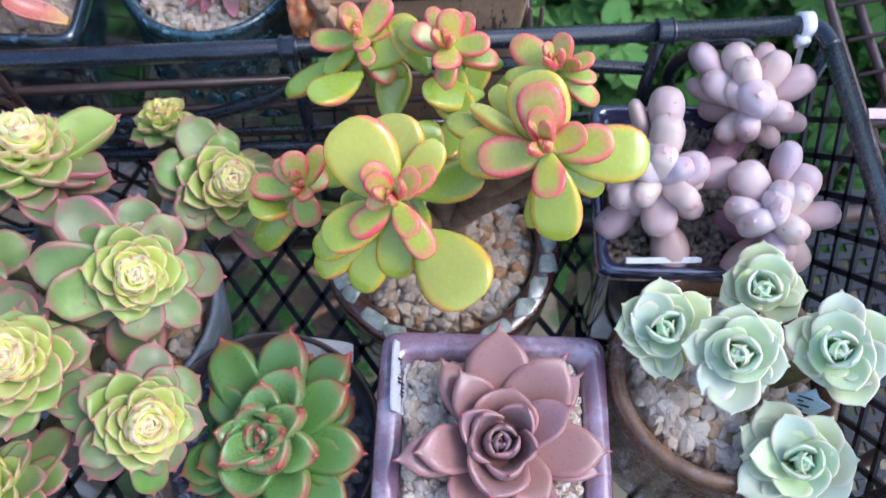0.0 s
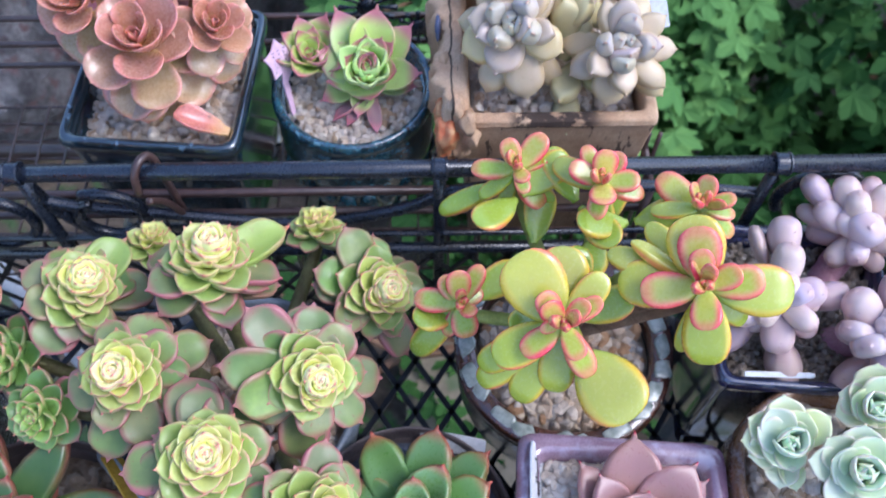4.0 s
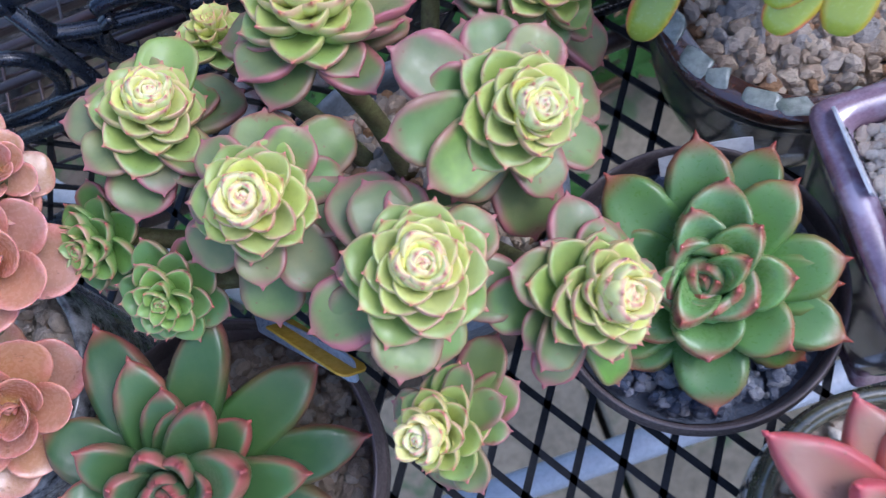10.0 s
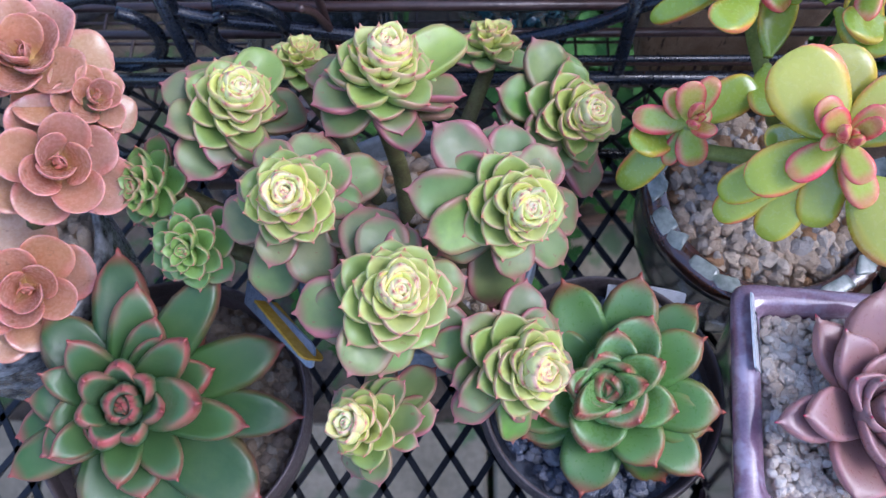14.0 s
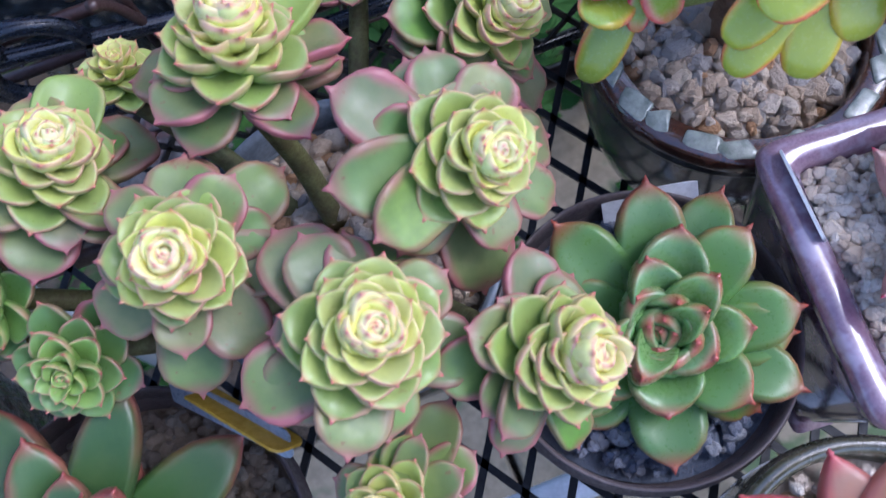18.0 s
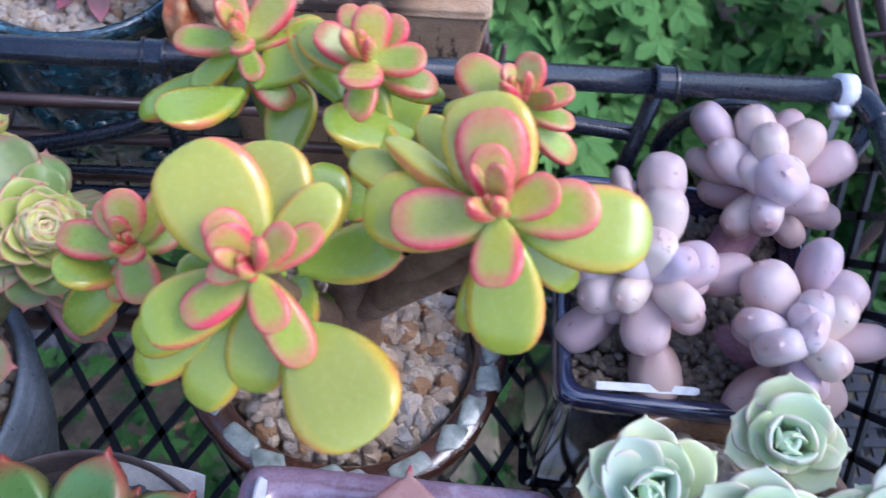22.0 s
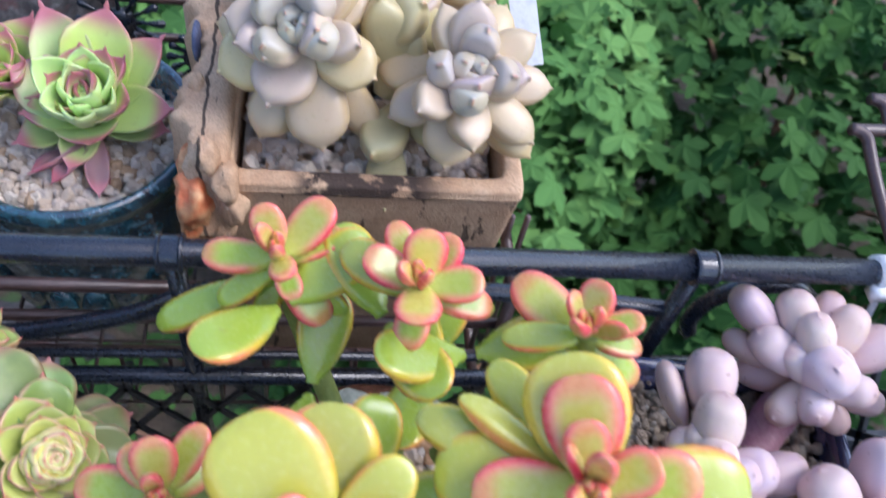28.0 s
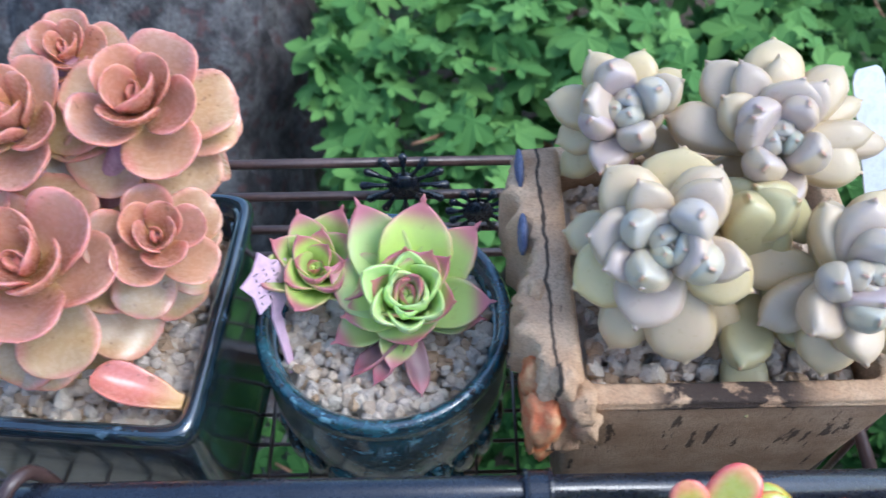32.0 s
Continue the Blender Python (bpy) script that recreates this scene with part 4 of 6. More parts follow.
GB = ((0.0339, 0.3080, 0.9661), (0.08, -0.6, 0.79), [
    (-81, 17.0, 72, 14.9, 0.0), (113, 23.8, 7, 10.4, 1.0), (70, 16.5, 30, 10.3, 0.0), (59, 30.3, -5, 13.3, 5.0), (33, 27.2, 8, 12.4, 2.0), (20, 15.4, 45, 8.2, 0.0),
    (-19, 16.0, 67, 6.6, 0.0), (-4, 21.1, 22, 12.9, 1.0), (-2, 31.2, 2, 12.3, 5.0), (-40, 31.9, 1, 12.2, 3.0), (-43, 36.0, -8, 11.6, 6.0), (-86, 24.9, 13, 12.9, 2.0),
    (-97, 29.9, -10, 16.5, 5.0), (-149, 26.9, -9, 13.0, 6.0),
])
AE_A = ((-0.0854, 0.2032, 0.9111), (0.457, -0.341, 0.822), [
    (115, 36, 0, 20, 10), (96, 24, 8, 16, 6), (161, 32, -5, 20, 12), (-152, 24, 0, 18, 8), (-48, 46, -20, 20, 14), (27, 31, -8, 14, 8),
    (-93, 25, -8, 16, 8),
])
AE_B = ((-0.1124, 0.149, 0.9372), (0.331, -0.446, 0.832), [
    (132, 41, -5, 22, 12), (83, 32, -5, 20, 12), (171, 41, 0, 21, 8), (-162, 36, 5, 21, 8), (-9, 40, -15, 20, 14), (-90, 44, -15, 24, 14),
    (-44, 35, -5, 17, 9),
])
AE_C = ((-0.1098, 0.0945, 0.9196), (0.448, -0.371, 0.813), [
    (141, 27, 0, 18, 8), (-161, 25, -5, 16, 10), (-127, 31, -15, 17, 12), (-79, 36, -15, 15, 10), (54, 24, 0, 14, 8), (110, 21, -3, 14, 9),
])
AE_D = ((-0.2241, 0.2001, 0.9255), (0.412, -0.045, 0.91), [
    (62, 35, 10, 21, 10), (148, 23, 5, 16, 8), (-155, 27, 0, 19, 10), (-112, 33, -10, 23, 12), (20, 38, -10, 24, 12), (-61, 28, 5, 18, 6),
    (-94, 27, 0, 16, 8),
])
AE_E = ((-0.1964, 0.1532, 0.9342), (0.077, -0.296, 0.952), [
    (25, 40, -10, 20, 12), (70, 31, -5, 22, 12), (160, 23, 0, 15, 8), (-70, 35, -5, 20, 10), (-105, 41, -15, 21, 14), (5, 29, -10, 15, 10),
])
AE_F = ((-0.1558, 0.1155, 0.9342), (0.222, -0.197, 0.955), [
    (107, 40, -10, 25, 14), (-161, 31, -10, 22, 12), (-96, 29, -5, 22, 10), (31, 27, -5, 14, 8), (-5, 28, -15, 20, 14), (157, 25, -5, 14, 9),
    (78, 30, -5, 14, 9),
])
AE_G = ((-0.1675, 0.0741, 0.9117), (-0.345, -0.137, 0.928), [
    (46, 31, -10, 16, 12), (8, 22, 0, 12, 6), (47, 22, 5, 10, 5), (-24, 19, -15, 9, 8),
])
AE_K = ((-0.1629, 0.2069, 0.9383), (0.181, 0.181, 0.967), [
    (36, 43, 15, 21, 10), (-5, 34, 0, 19, 6), (-132, 31, -15, 19, 10), (-180, 25, 0, 15, 8), (-66, 25, -8, 17, 8),
])
RED = ((-0.0523, 0.0062, 0.8912), (-0.203, 0.043, 0.978), [
    (123, 53, 32, 22, 0), (88, 44, 24, 22, 0), (57, 46, 27, 26, 0), (27, 52, 22, 24, 0), (117, 36, 57, 17, 0), (21, 46, 54, 19, 0),
    (167, 52, 22, 22, 0), (-11, 49, 22, 22, 0), (63, 34, 67, 16, 0),
])
KOI = ((0.1316, 0.0132, 0.8817), (-0.278, 0.091, 0.956), [
    (93, 32, 25, 21, 0), (18, 37, 15, 26, 0), (135, 32, 12, 19, 0), (24, 22, 35, 18, 0), (78, 18, 55, 13, 0),
])
GL_C = ((0.1223, 0.1080, 0.9199), (-0.22, -0.3, 0.93), [
    (80, 22.2, 26, 16.2, 4), (35, 22.2, 22, 13.6, 4), (-15, 21.1, 24, 15.3, 4), (-60, 18.4, 20, 14.7, 4), (-100, 25.2, 20, 18.3, 4), (-137, 22.8, 20, 15.7, 4),
    (167, 23.1, 18, 13.9, 4), (131, 21.2, 24, 15.5, 4), (62, 19.8, 36, 13.3, 2), (17, 19.2, 36, 12.1, 2), (-61, 15.2, 38, 12.9, 2), (-130, 14.1, 38, 12.5, 2),
    (155, 16.6, 36, 12.4, 2), (121, 15.0, 40, 10.9, 2), (65, 13.8, 54, 8.9, 0), (-17, 10.5, 54, 8.5, 0), (-128, 9.3, 56, 7.9, 0),
])
GL_L = ((0.0995, 0.1257, 0.9038), (-0.15, -0.25, 0.957), [
    (89, 23.6, 24, 15.7, 4), (29, 24.6, 22, 14.7, 4), (177, 21.6, 20, 14.2, 4), (-163, 19.7, 20, 14.9, 4), (-104, 22.0, 18, 13.6, 4), (-84, 22.6, 18, 10.3, 4),
    (145, 21.6, 22, 13.6, 4), (54, 18.8, 34, 12.3, 2), (116, 20.2, 34, 12.3, 2), (153, 18.6, 36, 11.7, 2), (-131, 16.0, 36, 13.3, 2), (-91, 16.1, 38, 10.1, 2),
    (20, 15.1, 38, 10.1, 2), (63, 14.2, 52, 8.4, 0), (-128, 12.1, 56, 7.8, 0),
])
GL_T = ((0.1441, 0.1413, 0.9042), (-0.28, -0.28, 0.92), [
    (81, 22.8, 26, 17.1, 4), (38, 18.7, 24, 14.5, 4), (-8, 19.8, 22, 13.8, 4), (-45, 19.8, 22, 15.5, 4), (-116, 10.3, 18, 14.2, 4), (-168, 19.2, 20, 13.5, 4),
    (153, 18.0, 22, 14.1, 4), (116, 18.1, 26, 14.0, 4), (62, 19.2, 36, 13.6, 2), (11, 14.7, 38, 12.0, 2), (-43, 12.4, 40, 10.5, 2), (-146, 12.0, 40, 10.6, 2),
    (159, 14.3, 38, 11.2, 2), (62, 10.9, 52, 8.8, 0), (-162, 6.3, 56, 8.3, 0),
])
GL_R = ((0.1641, 0.1082, 0.9157), (-0.36, -0.2, 0.91), [
    (80, 25.9, 22, 15.8, 2), (31, 24.8, 22, 17.2, 4), (-28, 21.3, 22, 17.2, 4), (-73, 24.7, 20, 17.3, 4), (-110, 16.8, 20, 16.2, 4), (-171, 18.7, 22, 15.5, 4),
    (146, 23.4, 20, 14.9, 4), (120, 20.4, 26, 13.1, 4), (82, 19.6, 36, 14.2, 2), (26, 16.7, 36, 14.1, 2), (-41, 18.5, 38, 12.5, 2), (-78, 21.3, 38, 12.5, 2),
    (-132, 15.4, 40, 12.2, 2), (155, 14.0, 38, 12.4, 2), (68, 12.5, 54, 9.0, 0), (-66, 14.8, 56, 8.0, 0), (-145, 6.9, 58, 7.7, 0),
])
GL_B = ((0.1494, 0.0705, 0.8892), (-0.24, -0.17, 0.955), [
    (111, 29.6, 20, 18.8, 4), (50, 25.0, 24, 16.8, 4), (-1, 23.8, 20, 18.4, 4), (-53, 24.3, 22, 19.9, 4), (-116, 24.6, 18, 20.2, 4), (-157, 29.4, 18, 16.4, 4),
    (169, 24.8, 20, 15.6, 4), (143, 27.9, 18, 15.6, 4), (104, 24.8, 38, 13.4, 2), (57, 17.8, 38, 13.5, 2), (14, 18.4, 38, 11.8, 2), (-78, 17.7, 38, 14.0, 2),
    (-128, 19.2, 38, 12.8, 2), (169, 24.8, 36, 11.8, 2), (78, 12.3, 56, 9.6, 0), (-65, 10.1, 56, 8.6, 0),
])
SV = ((-0.0950, 0.3372, 0.9120), (0.05, -0.4, 0.915), [
    (116, 40.8, 13, 17.9, 4.6), (80, 39.0, 20, 21.3, 4.6), (46, 39.0, 12, 16.1, 5.8), (157, 31.2, 10, 19.0, 4.6), (-1, 32.2, 10, 15.1, 4.6), (-165, 24.5, 13, 13.9, 4.6),
    (-80, 18.5, 22, 19.2, 4.6), (-11, 25.5, 38, 15.9, 2.3), (-174, 20.3, 44, 16.6, 2.3), (92, 27.7, 46, 21.1, 1.1), (60, 29.6, 46, 14.6, 1.1), (36, 29.3, 39, 11.7, 1.1),
    (157, 23.4, 47, 12.0, 1.1), (-52, 22.6, 61, 19.4, 1.1), (124, 24.6, 68, 11.5, 0.0), (38, 26.2, 64, 11.1, 0.0),
])
G_C = ((-0.0223, 0.3696, 0.9708), (-0.224, -0.515, 0.827), [
    (73, 22.0, 6, 11.9, 1.0), (111, 16.0, 23, 11.1, 1.0), (175, 20.8, 59, 15.6, 0.0), (71, 12.9, 53, 10.3, 0.0), (164, 26.4, 9, 13.2, 4.0), (7, 14.6, 32, 13.1, 1.0),
    (41, 24.4, -11, 9.6, 3.0), (-165, 24.3, -4, 12.6, 6.0), (-146, 29.2, -17, 11.8, 10.0), (-83, 13.9, -23, 14.4, 6.0),
])
G_D = ((0.0210, 0.3542, 0.9726), (-0.1, -0.53, 0.84), [
    (162, 34.5, 6, 13.7, 5.0), (125, 33.7, 6, 15.0, 3.0), (113, 28.2, 18, 11.7, 1.0), (87, 34.9, 1, 17.9, 4.0), (89, 27.0, 13, 10.4, 1.0), (71, 21.4, 37, 17.8, 0.0),
    (79, 19.6, 27, 9.3, 0.0), (151, 21.2, 60, 15.6, 0.0), (46, 34.5, -4, 13.7, 3.0), (44, 24.3, 9, 8.4, 1.0), (26, 34.7, -9, 8.6, 5.0), (6, 31.3, -1, 9.8, 2.0),
    (-20, 28.5, 2, 14.2, 3.0), (2, 40.3, -13, 8.7, 6.0),
])

# ---- ground and garden ----
rng = random.Random(7)


def sheet(name, half, centre, step, z, rough, material, label):
    n = int(2 * half / step)
    verts, faces = [], []
    for i in range(n + 1):
        for j in range(n + 1):
            x, y = centre[0] - half + 2 * half * i / n, centre[1] - half + 2 * half * j / n
            verts.append((x, y, z + rough * noise.fractal(Vector((x * 2.3, y * 2.3, 4.0)), 1.0, 2.0, 4)))
    for i in range(n):
        for j in range(n):
            a = i * (n + 1) + j
            faces.append((a, a + n + 1, a + n + 2, a + 1))
    return tagged(new(name, mesh_of(name, verts, faces, material)), label, name, "", "structure")


FLOOR, BACK_FLOOR = 0.770, 0.800
sheet("ground", 40.0, (0, 0), 0.5, 0.0, 0.02, "soil", "dark mossy garden soil below the plant stand")

# bare paving under the baskets
slabs = tagged(new("pavement", mesh_of("pavement", *box((0, 0, 0.0), (0.001, 0.001, 0.001)), "slab")), "beige mossy paving slabs under the stand", "paving", "", "structure")
slab_mesh = None
for i in range(-3, 4):
    for j in range(-3, 2 if i == 0 else 1):
        v, f = loft((0, 0), [(0.0, 0.146, 0.146, 0.15), (0.036, 0.146, 0.146, 0.15), (0.040, 0.142, 0.142, 0.15)], 0, 24)
        slab_mesh = slab_mesh or mesh_of("paving_slab", v, f, "slab", None, False)
        part("slab", slab_mesh, slabs, "", pose(0.3 * i + 0.05, 0.3 * j + 0.1, 0.012 + rng.uniform(-0.004, 0.004), rng.uniform(-1, 1), rng.uniform(-1, 1), rng.uniform(-1, 1)))

# steel stand that carries the baskets
stand = thing("plant_stand", "pale grey steel plant stand carrying the wire baskets", "plant stand")
for x in (-0.46, 0.44):
    for y in ((-0.04, 0.25, 0.40) if x < 0 else (-0.04, 0.25)):
        bar("leg", [(x, y, 0.02), (x, y, FLOOR - 0.012)], 0.009, "pipe", stand)
for y in (-0.04, 0.07):
    bar("crossbar", [(-0.46, y, 0.46), (0.44, y, 0.46)], 0.012, "pipe", stand)
for y, x in ((-0.04, 0.44), (0.25, 0.44), (0.40, 0.05)):
    bar("crossbar", [(-0.46, y, FLOOR - 0.012), (x, y, FLOOR - 0.012)], 0.006, "rust", stand)

# ---- black basket ----
basket = thing("wire_basket", "black coated metal basket with a diamond mesh floor", "basket", at=(0, 0.1, FLOOR))
X0, X1, Y0, Y1, RAIL = -0.42, 0.192, -0.10, 0.2615, 0.930


def diamond(u0, u1, v0, v1, pu, pv, width, thick, place):
    """Strands of an expanded-metal sheet over a rectangle; place() lays (u, v, w) into the world."""
    pieces = []
    slope = pv / pu
    for sign in (1, -1):
        k = -int((v1 - v0) / pv) - 2
        while True:
            u = u0 + k * pu
            k += 1
            if u > u1 + (v1 - v0) / slope + pu:
                break
            ends = []
            for v in (v0, v1):
                ends.append((u + sign * (v - v0) / slope - (0 if sign > 0 else 0), v))
            (ua, va), (ub, vb) = ends
            if max(ua, ub) < u0 or min(ua, ub) > u1:
                continue
            a, b = np.array(ends[0]), np.array(ends[1])
            d = b - a
            lo, hi = 0.0, 1.0
            for edge, s in ((u0, 1), (u1, -1)):
                if abs(d[0]) > 1e-9:
                    t = (edge - a[0]) / d[0]
                    if (d[0] > 0) == (s > 0):
                        lo = max(lo, t)
                    else:
                        hi = min(hi, t)
            if hi - lo < 0.01:
                continue
            p, q = a + d * lo, a + d * hi
            n = np.array([-(q - p)[1], (q - p)[0]])
            n = n / np.linalg.norm(n) * width / 2
            corners = [p + n, p - n, q - n, q + n]
            vv = [place(c[0], c[1], w) for w in (-thick / 2, thick / 2) for c in corners]
            pieces.append((np.array(vv), [(3, 2, 1, 0), (4, 5, 6, 7), (0, 1, 5, 4), (1, 2, 6, 5), (2, 3, 7, 6), (3, 0, 4, 7)]))
    return joined(pieces)


v, f = diamond(X0, X1, Y0, Y1, 0.0225, 0.034, 0.0034, 0.0018, lambda a, b, w: (a, b, FLOOR + w))
tagged(part("mesh_floor", mesh_of("mesh_floor", v, f, "net", None, False), basket, "black expanded-metal floor"), kind="stuff")
v, f = diamond(Y0, Y1, FLOOR, RAIL, 0.021, 0.030, 0.0030, 0.0018, lambda a, b, w: (X1 + w, a, b))
tagged(part("mesh_side", mesh_of("mesh_side", v, f, "net", None, False), basket, "black diamond mesh side"), kind="stuff")
v, f = diamond(X0, X1, FLOOR, 0.849, 0.0225, 0.034, 0.0026, 0.0016, lambda a, b, w: (a, Y1 + w, b))
tagged(part("mesh_back", mesh_of("mesh_back", v, f, "net", None, False), basket, "black diamond mesh low back panel"), kind="stuff")
bar("rail", [(X0, Y1, RAIL), (X1 - 0.014, Y1, RAIL)], 0.0046, "iron", basket, "", 14)
bar("rail", smooth_path([(X1 - 0.014, Y1, RAIL), (X1 - 0.004, Y1 - 0.003, RAIL), (X1, Y1 - 0.014, RAIL)], 12), 0.0046, "iron", basket, "", 14)
bar("rail", [(X1, Y1 - 0.014, RAIL), (X1, Y0, RAIL)], 0.0046, "iron", basket, "", 14)
bar("rail", [(X0, Y0, RAIL - 0.10), (X1, Y0, RAIL - 0.10)], 0.0040, "iron", basket, "", 10)
bar("lower_rail", [(X0, Y1, 0.849), (X1, Y1, 0.849)], 0.0036, "iron", basket, "", 10)
bar("lower_rail", [(X0, Y1 + 0.001, 0.864), (X1, Y1 + 0.001, 0.864)], 0.0018, "iron", basket)
for a, b in (((X0, Y1), (X1, Y1)), ((X1, Y1), (X1, Y0)), ((X0, Y0), (X1, Y0)), ((X0, Y0), (X0, Y1))):
    bar("floor_rail", [(*a, FLOOR), (*b, FLOOR)], 0.0034, "iron", basket)
for x in (X0 + 0.004, -0.268, -0.0556, 0.1171):
    bar("post", [(x, Y1 + 0.002, RAIL), (x, Y1 + 0.002, FLOOR)], 0.0034, "iron", basket)
    v, f = tube([(x - 0.0040, Y1, RAIL), (x - 0.0032, Y1, RAIL), (x - 0.0026, Y1, RAIL), (x + 0.0026, Y1, RAIL), (x + 0.0032, Y1, RAIL), (x + 0.0040, Y1, RAIL)], [0.0062, 0.0064, 0.0057, 0.0057, 0.0064, 0.0062], 28)
    part("collar", mesh_of("collar", v, f, "iron", None, False), basket)
for x, y in ((X1, Y1 - 0.012), (X1, 0.06), (X1, Y0)):
    bar("post", [(x, y, RAIL), (x, y, FLOOR)], 0.0032, "iron", basket)


def scroll(points, radius=0.0034):
    bar("scroll", smooth_path([(x, Y1 + 0.004, z) for x, z in points], 60), radius, "iron", basket, "", 10)


def curl(cx, cz, r, turns, start, hand=1, shrink=0.35, n=14):
    return [(cx + r * (1 - shrink * i / n) * math.cos(start + hand * turns * 2 * math.pi * i / n), cz + r * (1 - shrink * i / n) * math.sin(start + hand * turns * 2 * math.pi * i / n)) for i in range(n + 1)]


scroll([(-0.0556, 0.899), (-0.075, 0.886), (-0.115, 0.873), (-0.150, 0.872)])
scroll([(-0.0556, 0.899), (-0.040, 0.905), (0.0, 0.909), (0.06, 0.905), (0.1171, 0.897)])
scroll([(-0.268, 0.900), (-0.250, 0.893), (-0.215, 0.886), (-0.150, 0.872)])
scroll(curl(-0.300, 0.880, 0.030, 1.0, 1.2))
scroll(curl(-0.236, 0.882, 0.023, 1.0, 2.0, -1))
scroll([(-0.268, 0.915), (-0.262, 0.89), (-0.245, 0.86), (-0.238, 0.85)])
scroll(curl(0.150, 0.892, 0.024, 0.62, -0.3, 1, 0.1))

# nylon tie on the corner
tie = thing("cable_tie", "white nylon cable tie looped round the basket corner", "cable tie", at=(0.181, Y1, RAIL))
v, f = tube([(0.1795, Y1, RAIL), (0.1855, Y1, RAIL)], 0.0062, 16)
part("loop", mesh_of("loop", v, f, "zip"), tie)
v, f = box((0.1805, Y1 - 0.0062, RAIL - 0.003), (0.006, 0.005, 0.005))
part("head", mesh_of("head", v, f, "zip"), tie)
p0, p1 = np.array((0.181, 0.2545, 0.926)), np.array((0.189, 0.238, 0.845))
v = np.array([p0 + (-0.0013, 0, 0), p0 + (0.0013, 0, 0), p1 + (0.0013, 0, 0), p1 + (-0.0013, 0, 0), p0 + (-0.0013, 0.0009, 0.0006), p0 + (0.0013, 0.0009, 0.0006), p1 + (0.0013, 0.0009, 0.0006), p1 + (-0.0013, 0.0009, 0.0006)])
part("tail", mesh_of("tail", v, [(3, 2, 1, 0), (4, 5, 6, 7), (0, 1, 5, 4), (1, 2, 6, 5), (2, 3, 7, 6), (3, 0, 4, 7)], "zip", None, False), tie)

# ---- brown shelf basket behind ----
shelf = thing("shelf_basket", "brown coated wire shelf basket with flower ornaments", "basket", at=(0, 0.35, BACK_FLOOR))
BX0, BX1, BY0, BY1 = -0.44, 0.062, 0.276, 0.410
pieces = []
n = int((BX1 - BX0) / 0.018)
for i in range(n + 1):
    x = BX0 + (BX1 - BX0) * i / n
    pieces.append(tube([(x, BY0, BACK_FLOOR - 0.002), (x, BY1, BACK_FLOOR - 0.002)], 0.0009, 6))
for i in range(10):
    y = BY0 + (BY1 - BY0) * i / 9
    pieces.append(tube([(BX0, y, BACK_FLOOR - 0.0036), (BX1, y, BACK_FLOOR - 0.0036)], 0.0009, 6))
for i in range(n + 1):
    x = BX0 + (BX1 - BX0) * i / n
    pieces.append(tube([(x, BY0, BACK_FLOOR - 0.002), (x, BY0, 0.845)], 0.0009, 6))
v, f = joined(pieces)
tagged(part("wire_grid", mesh_of("wire_grid", v, f, "rust"), shelf, "thin brown wire grid"), kind="stuff")
for z in (0.905, 0.884, 0.861, 0.841):
    bar("back_rail", [(BX0, BY1, z), (BX1, BY1, z)], 0.0021, "rust", shelf)
bar("front_rail", [(BX0, BY0, 0.888), (BX1, BY0, 0.888)], 0.0026, "rust", shelf)
bar("front_rail", [(BX0, BY0 + 0.002, 0.864), (BX1, BY0 + 0.002, 0.864)], 0.0024, "rust", shelf)
bar("front_rail", [(BX0, BY0, 0.842), (BX1, BY0, 0.842)], 0.0024, "rust", shelf)
for x in (BX0, BX1):
    for z in (BACK_FLOOR, 0.888):
        bar("end_rail", [(x, BY0, z), (x, BY1, z)], 0.0024, "rust", shelf)
    for y in (BY0, BY1):
        bar("corner_post", [(x, y, 0.905 if y == BY1 else 0.888), (x, y, BACK_FLOOR - 0.03)], 0.0028, "rust", shelf)
for x in (BX1 - 0.001, BX1 + 0.005):
    bar("end_strut", [(x, 0.300, 0.905), (x + 0.001, 0.302, 0.80)], 0.0013, "rust", shelf)
for cx in (-0.097, -0.066):
    petals = []
    cz = 0.894 if cx < -0.09 else 0.876
    for k in range(12):
        t = 2 * math.pi * k / 12
        r = 0.0175 if cx < -0.09 else 0.013
        a, b = (cx + 0.004 * math.cos(t), BY1 - 0.003, cz + 0.004 * math.sin(t)), (cx + r * math.cos(t), BY1 - 0.003, cz + r * math.sin(t))
        petals.append(tube([a, tuple((np.array(a) + np.array(b)) / 2), b, tuple(np.array(b) + 0.0012 * np.array((math.cos(t), 0, math.sin(t))))], [0.0012, 0.0008, 0.0019, 0.0008], 8))
    petals.append(loft((cx, BY1 - 0.003), [(-0.0014, 0.0066, 0.0066, 1.0), (0.0014, 0.0066, 0.0066, 1.0)], 0, 20))
    disc = petals[-1][0].copy()
    petals[-1] = (np.column_stack([disc[:, 0], BY1 - 0.003 + disc[:, 2], cz + disc[:, 1] - (BY1 - 0.003)]), petals[-1][1])
    v, f = joined(petals)
    part("flower_ornament", mesh_of("flower_ornament", v, f, "iron"), shelf, "dark cast flower ornament")
hook = thing("hook", "brown coated wire hook over the black rail", "hook", at=(-0.2, Y1, RAIL))
bar("hook_wire", smooth_path([(-0.207, 0.254, 0.922), (-0.206, 0.256, 0.934), (-0.203, 0.262, 0.939), (-0.200, 0.268, 0.934), (-0.199, 0.270, 0.915), (-0.197, 0.272, 0.86)], 30), 0.0022, "rust", hook)
bar("hook_wire", smooth_path([(-0.203, 0.252, 0.918), (-0.199, 0.262, 0.90), (-0.193, 0.268, 0.87), (-0.192, 0.270, 0.85)], 24), 0.0020, "rust", hook)

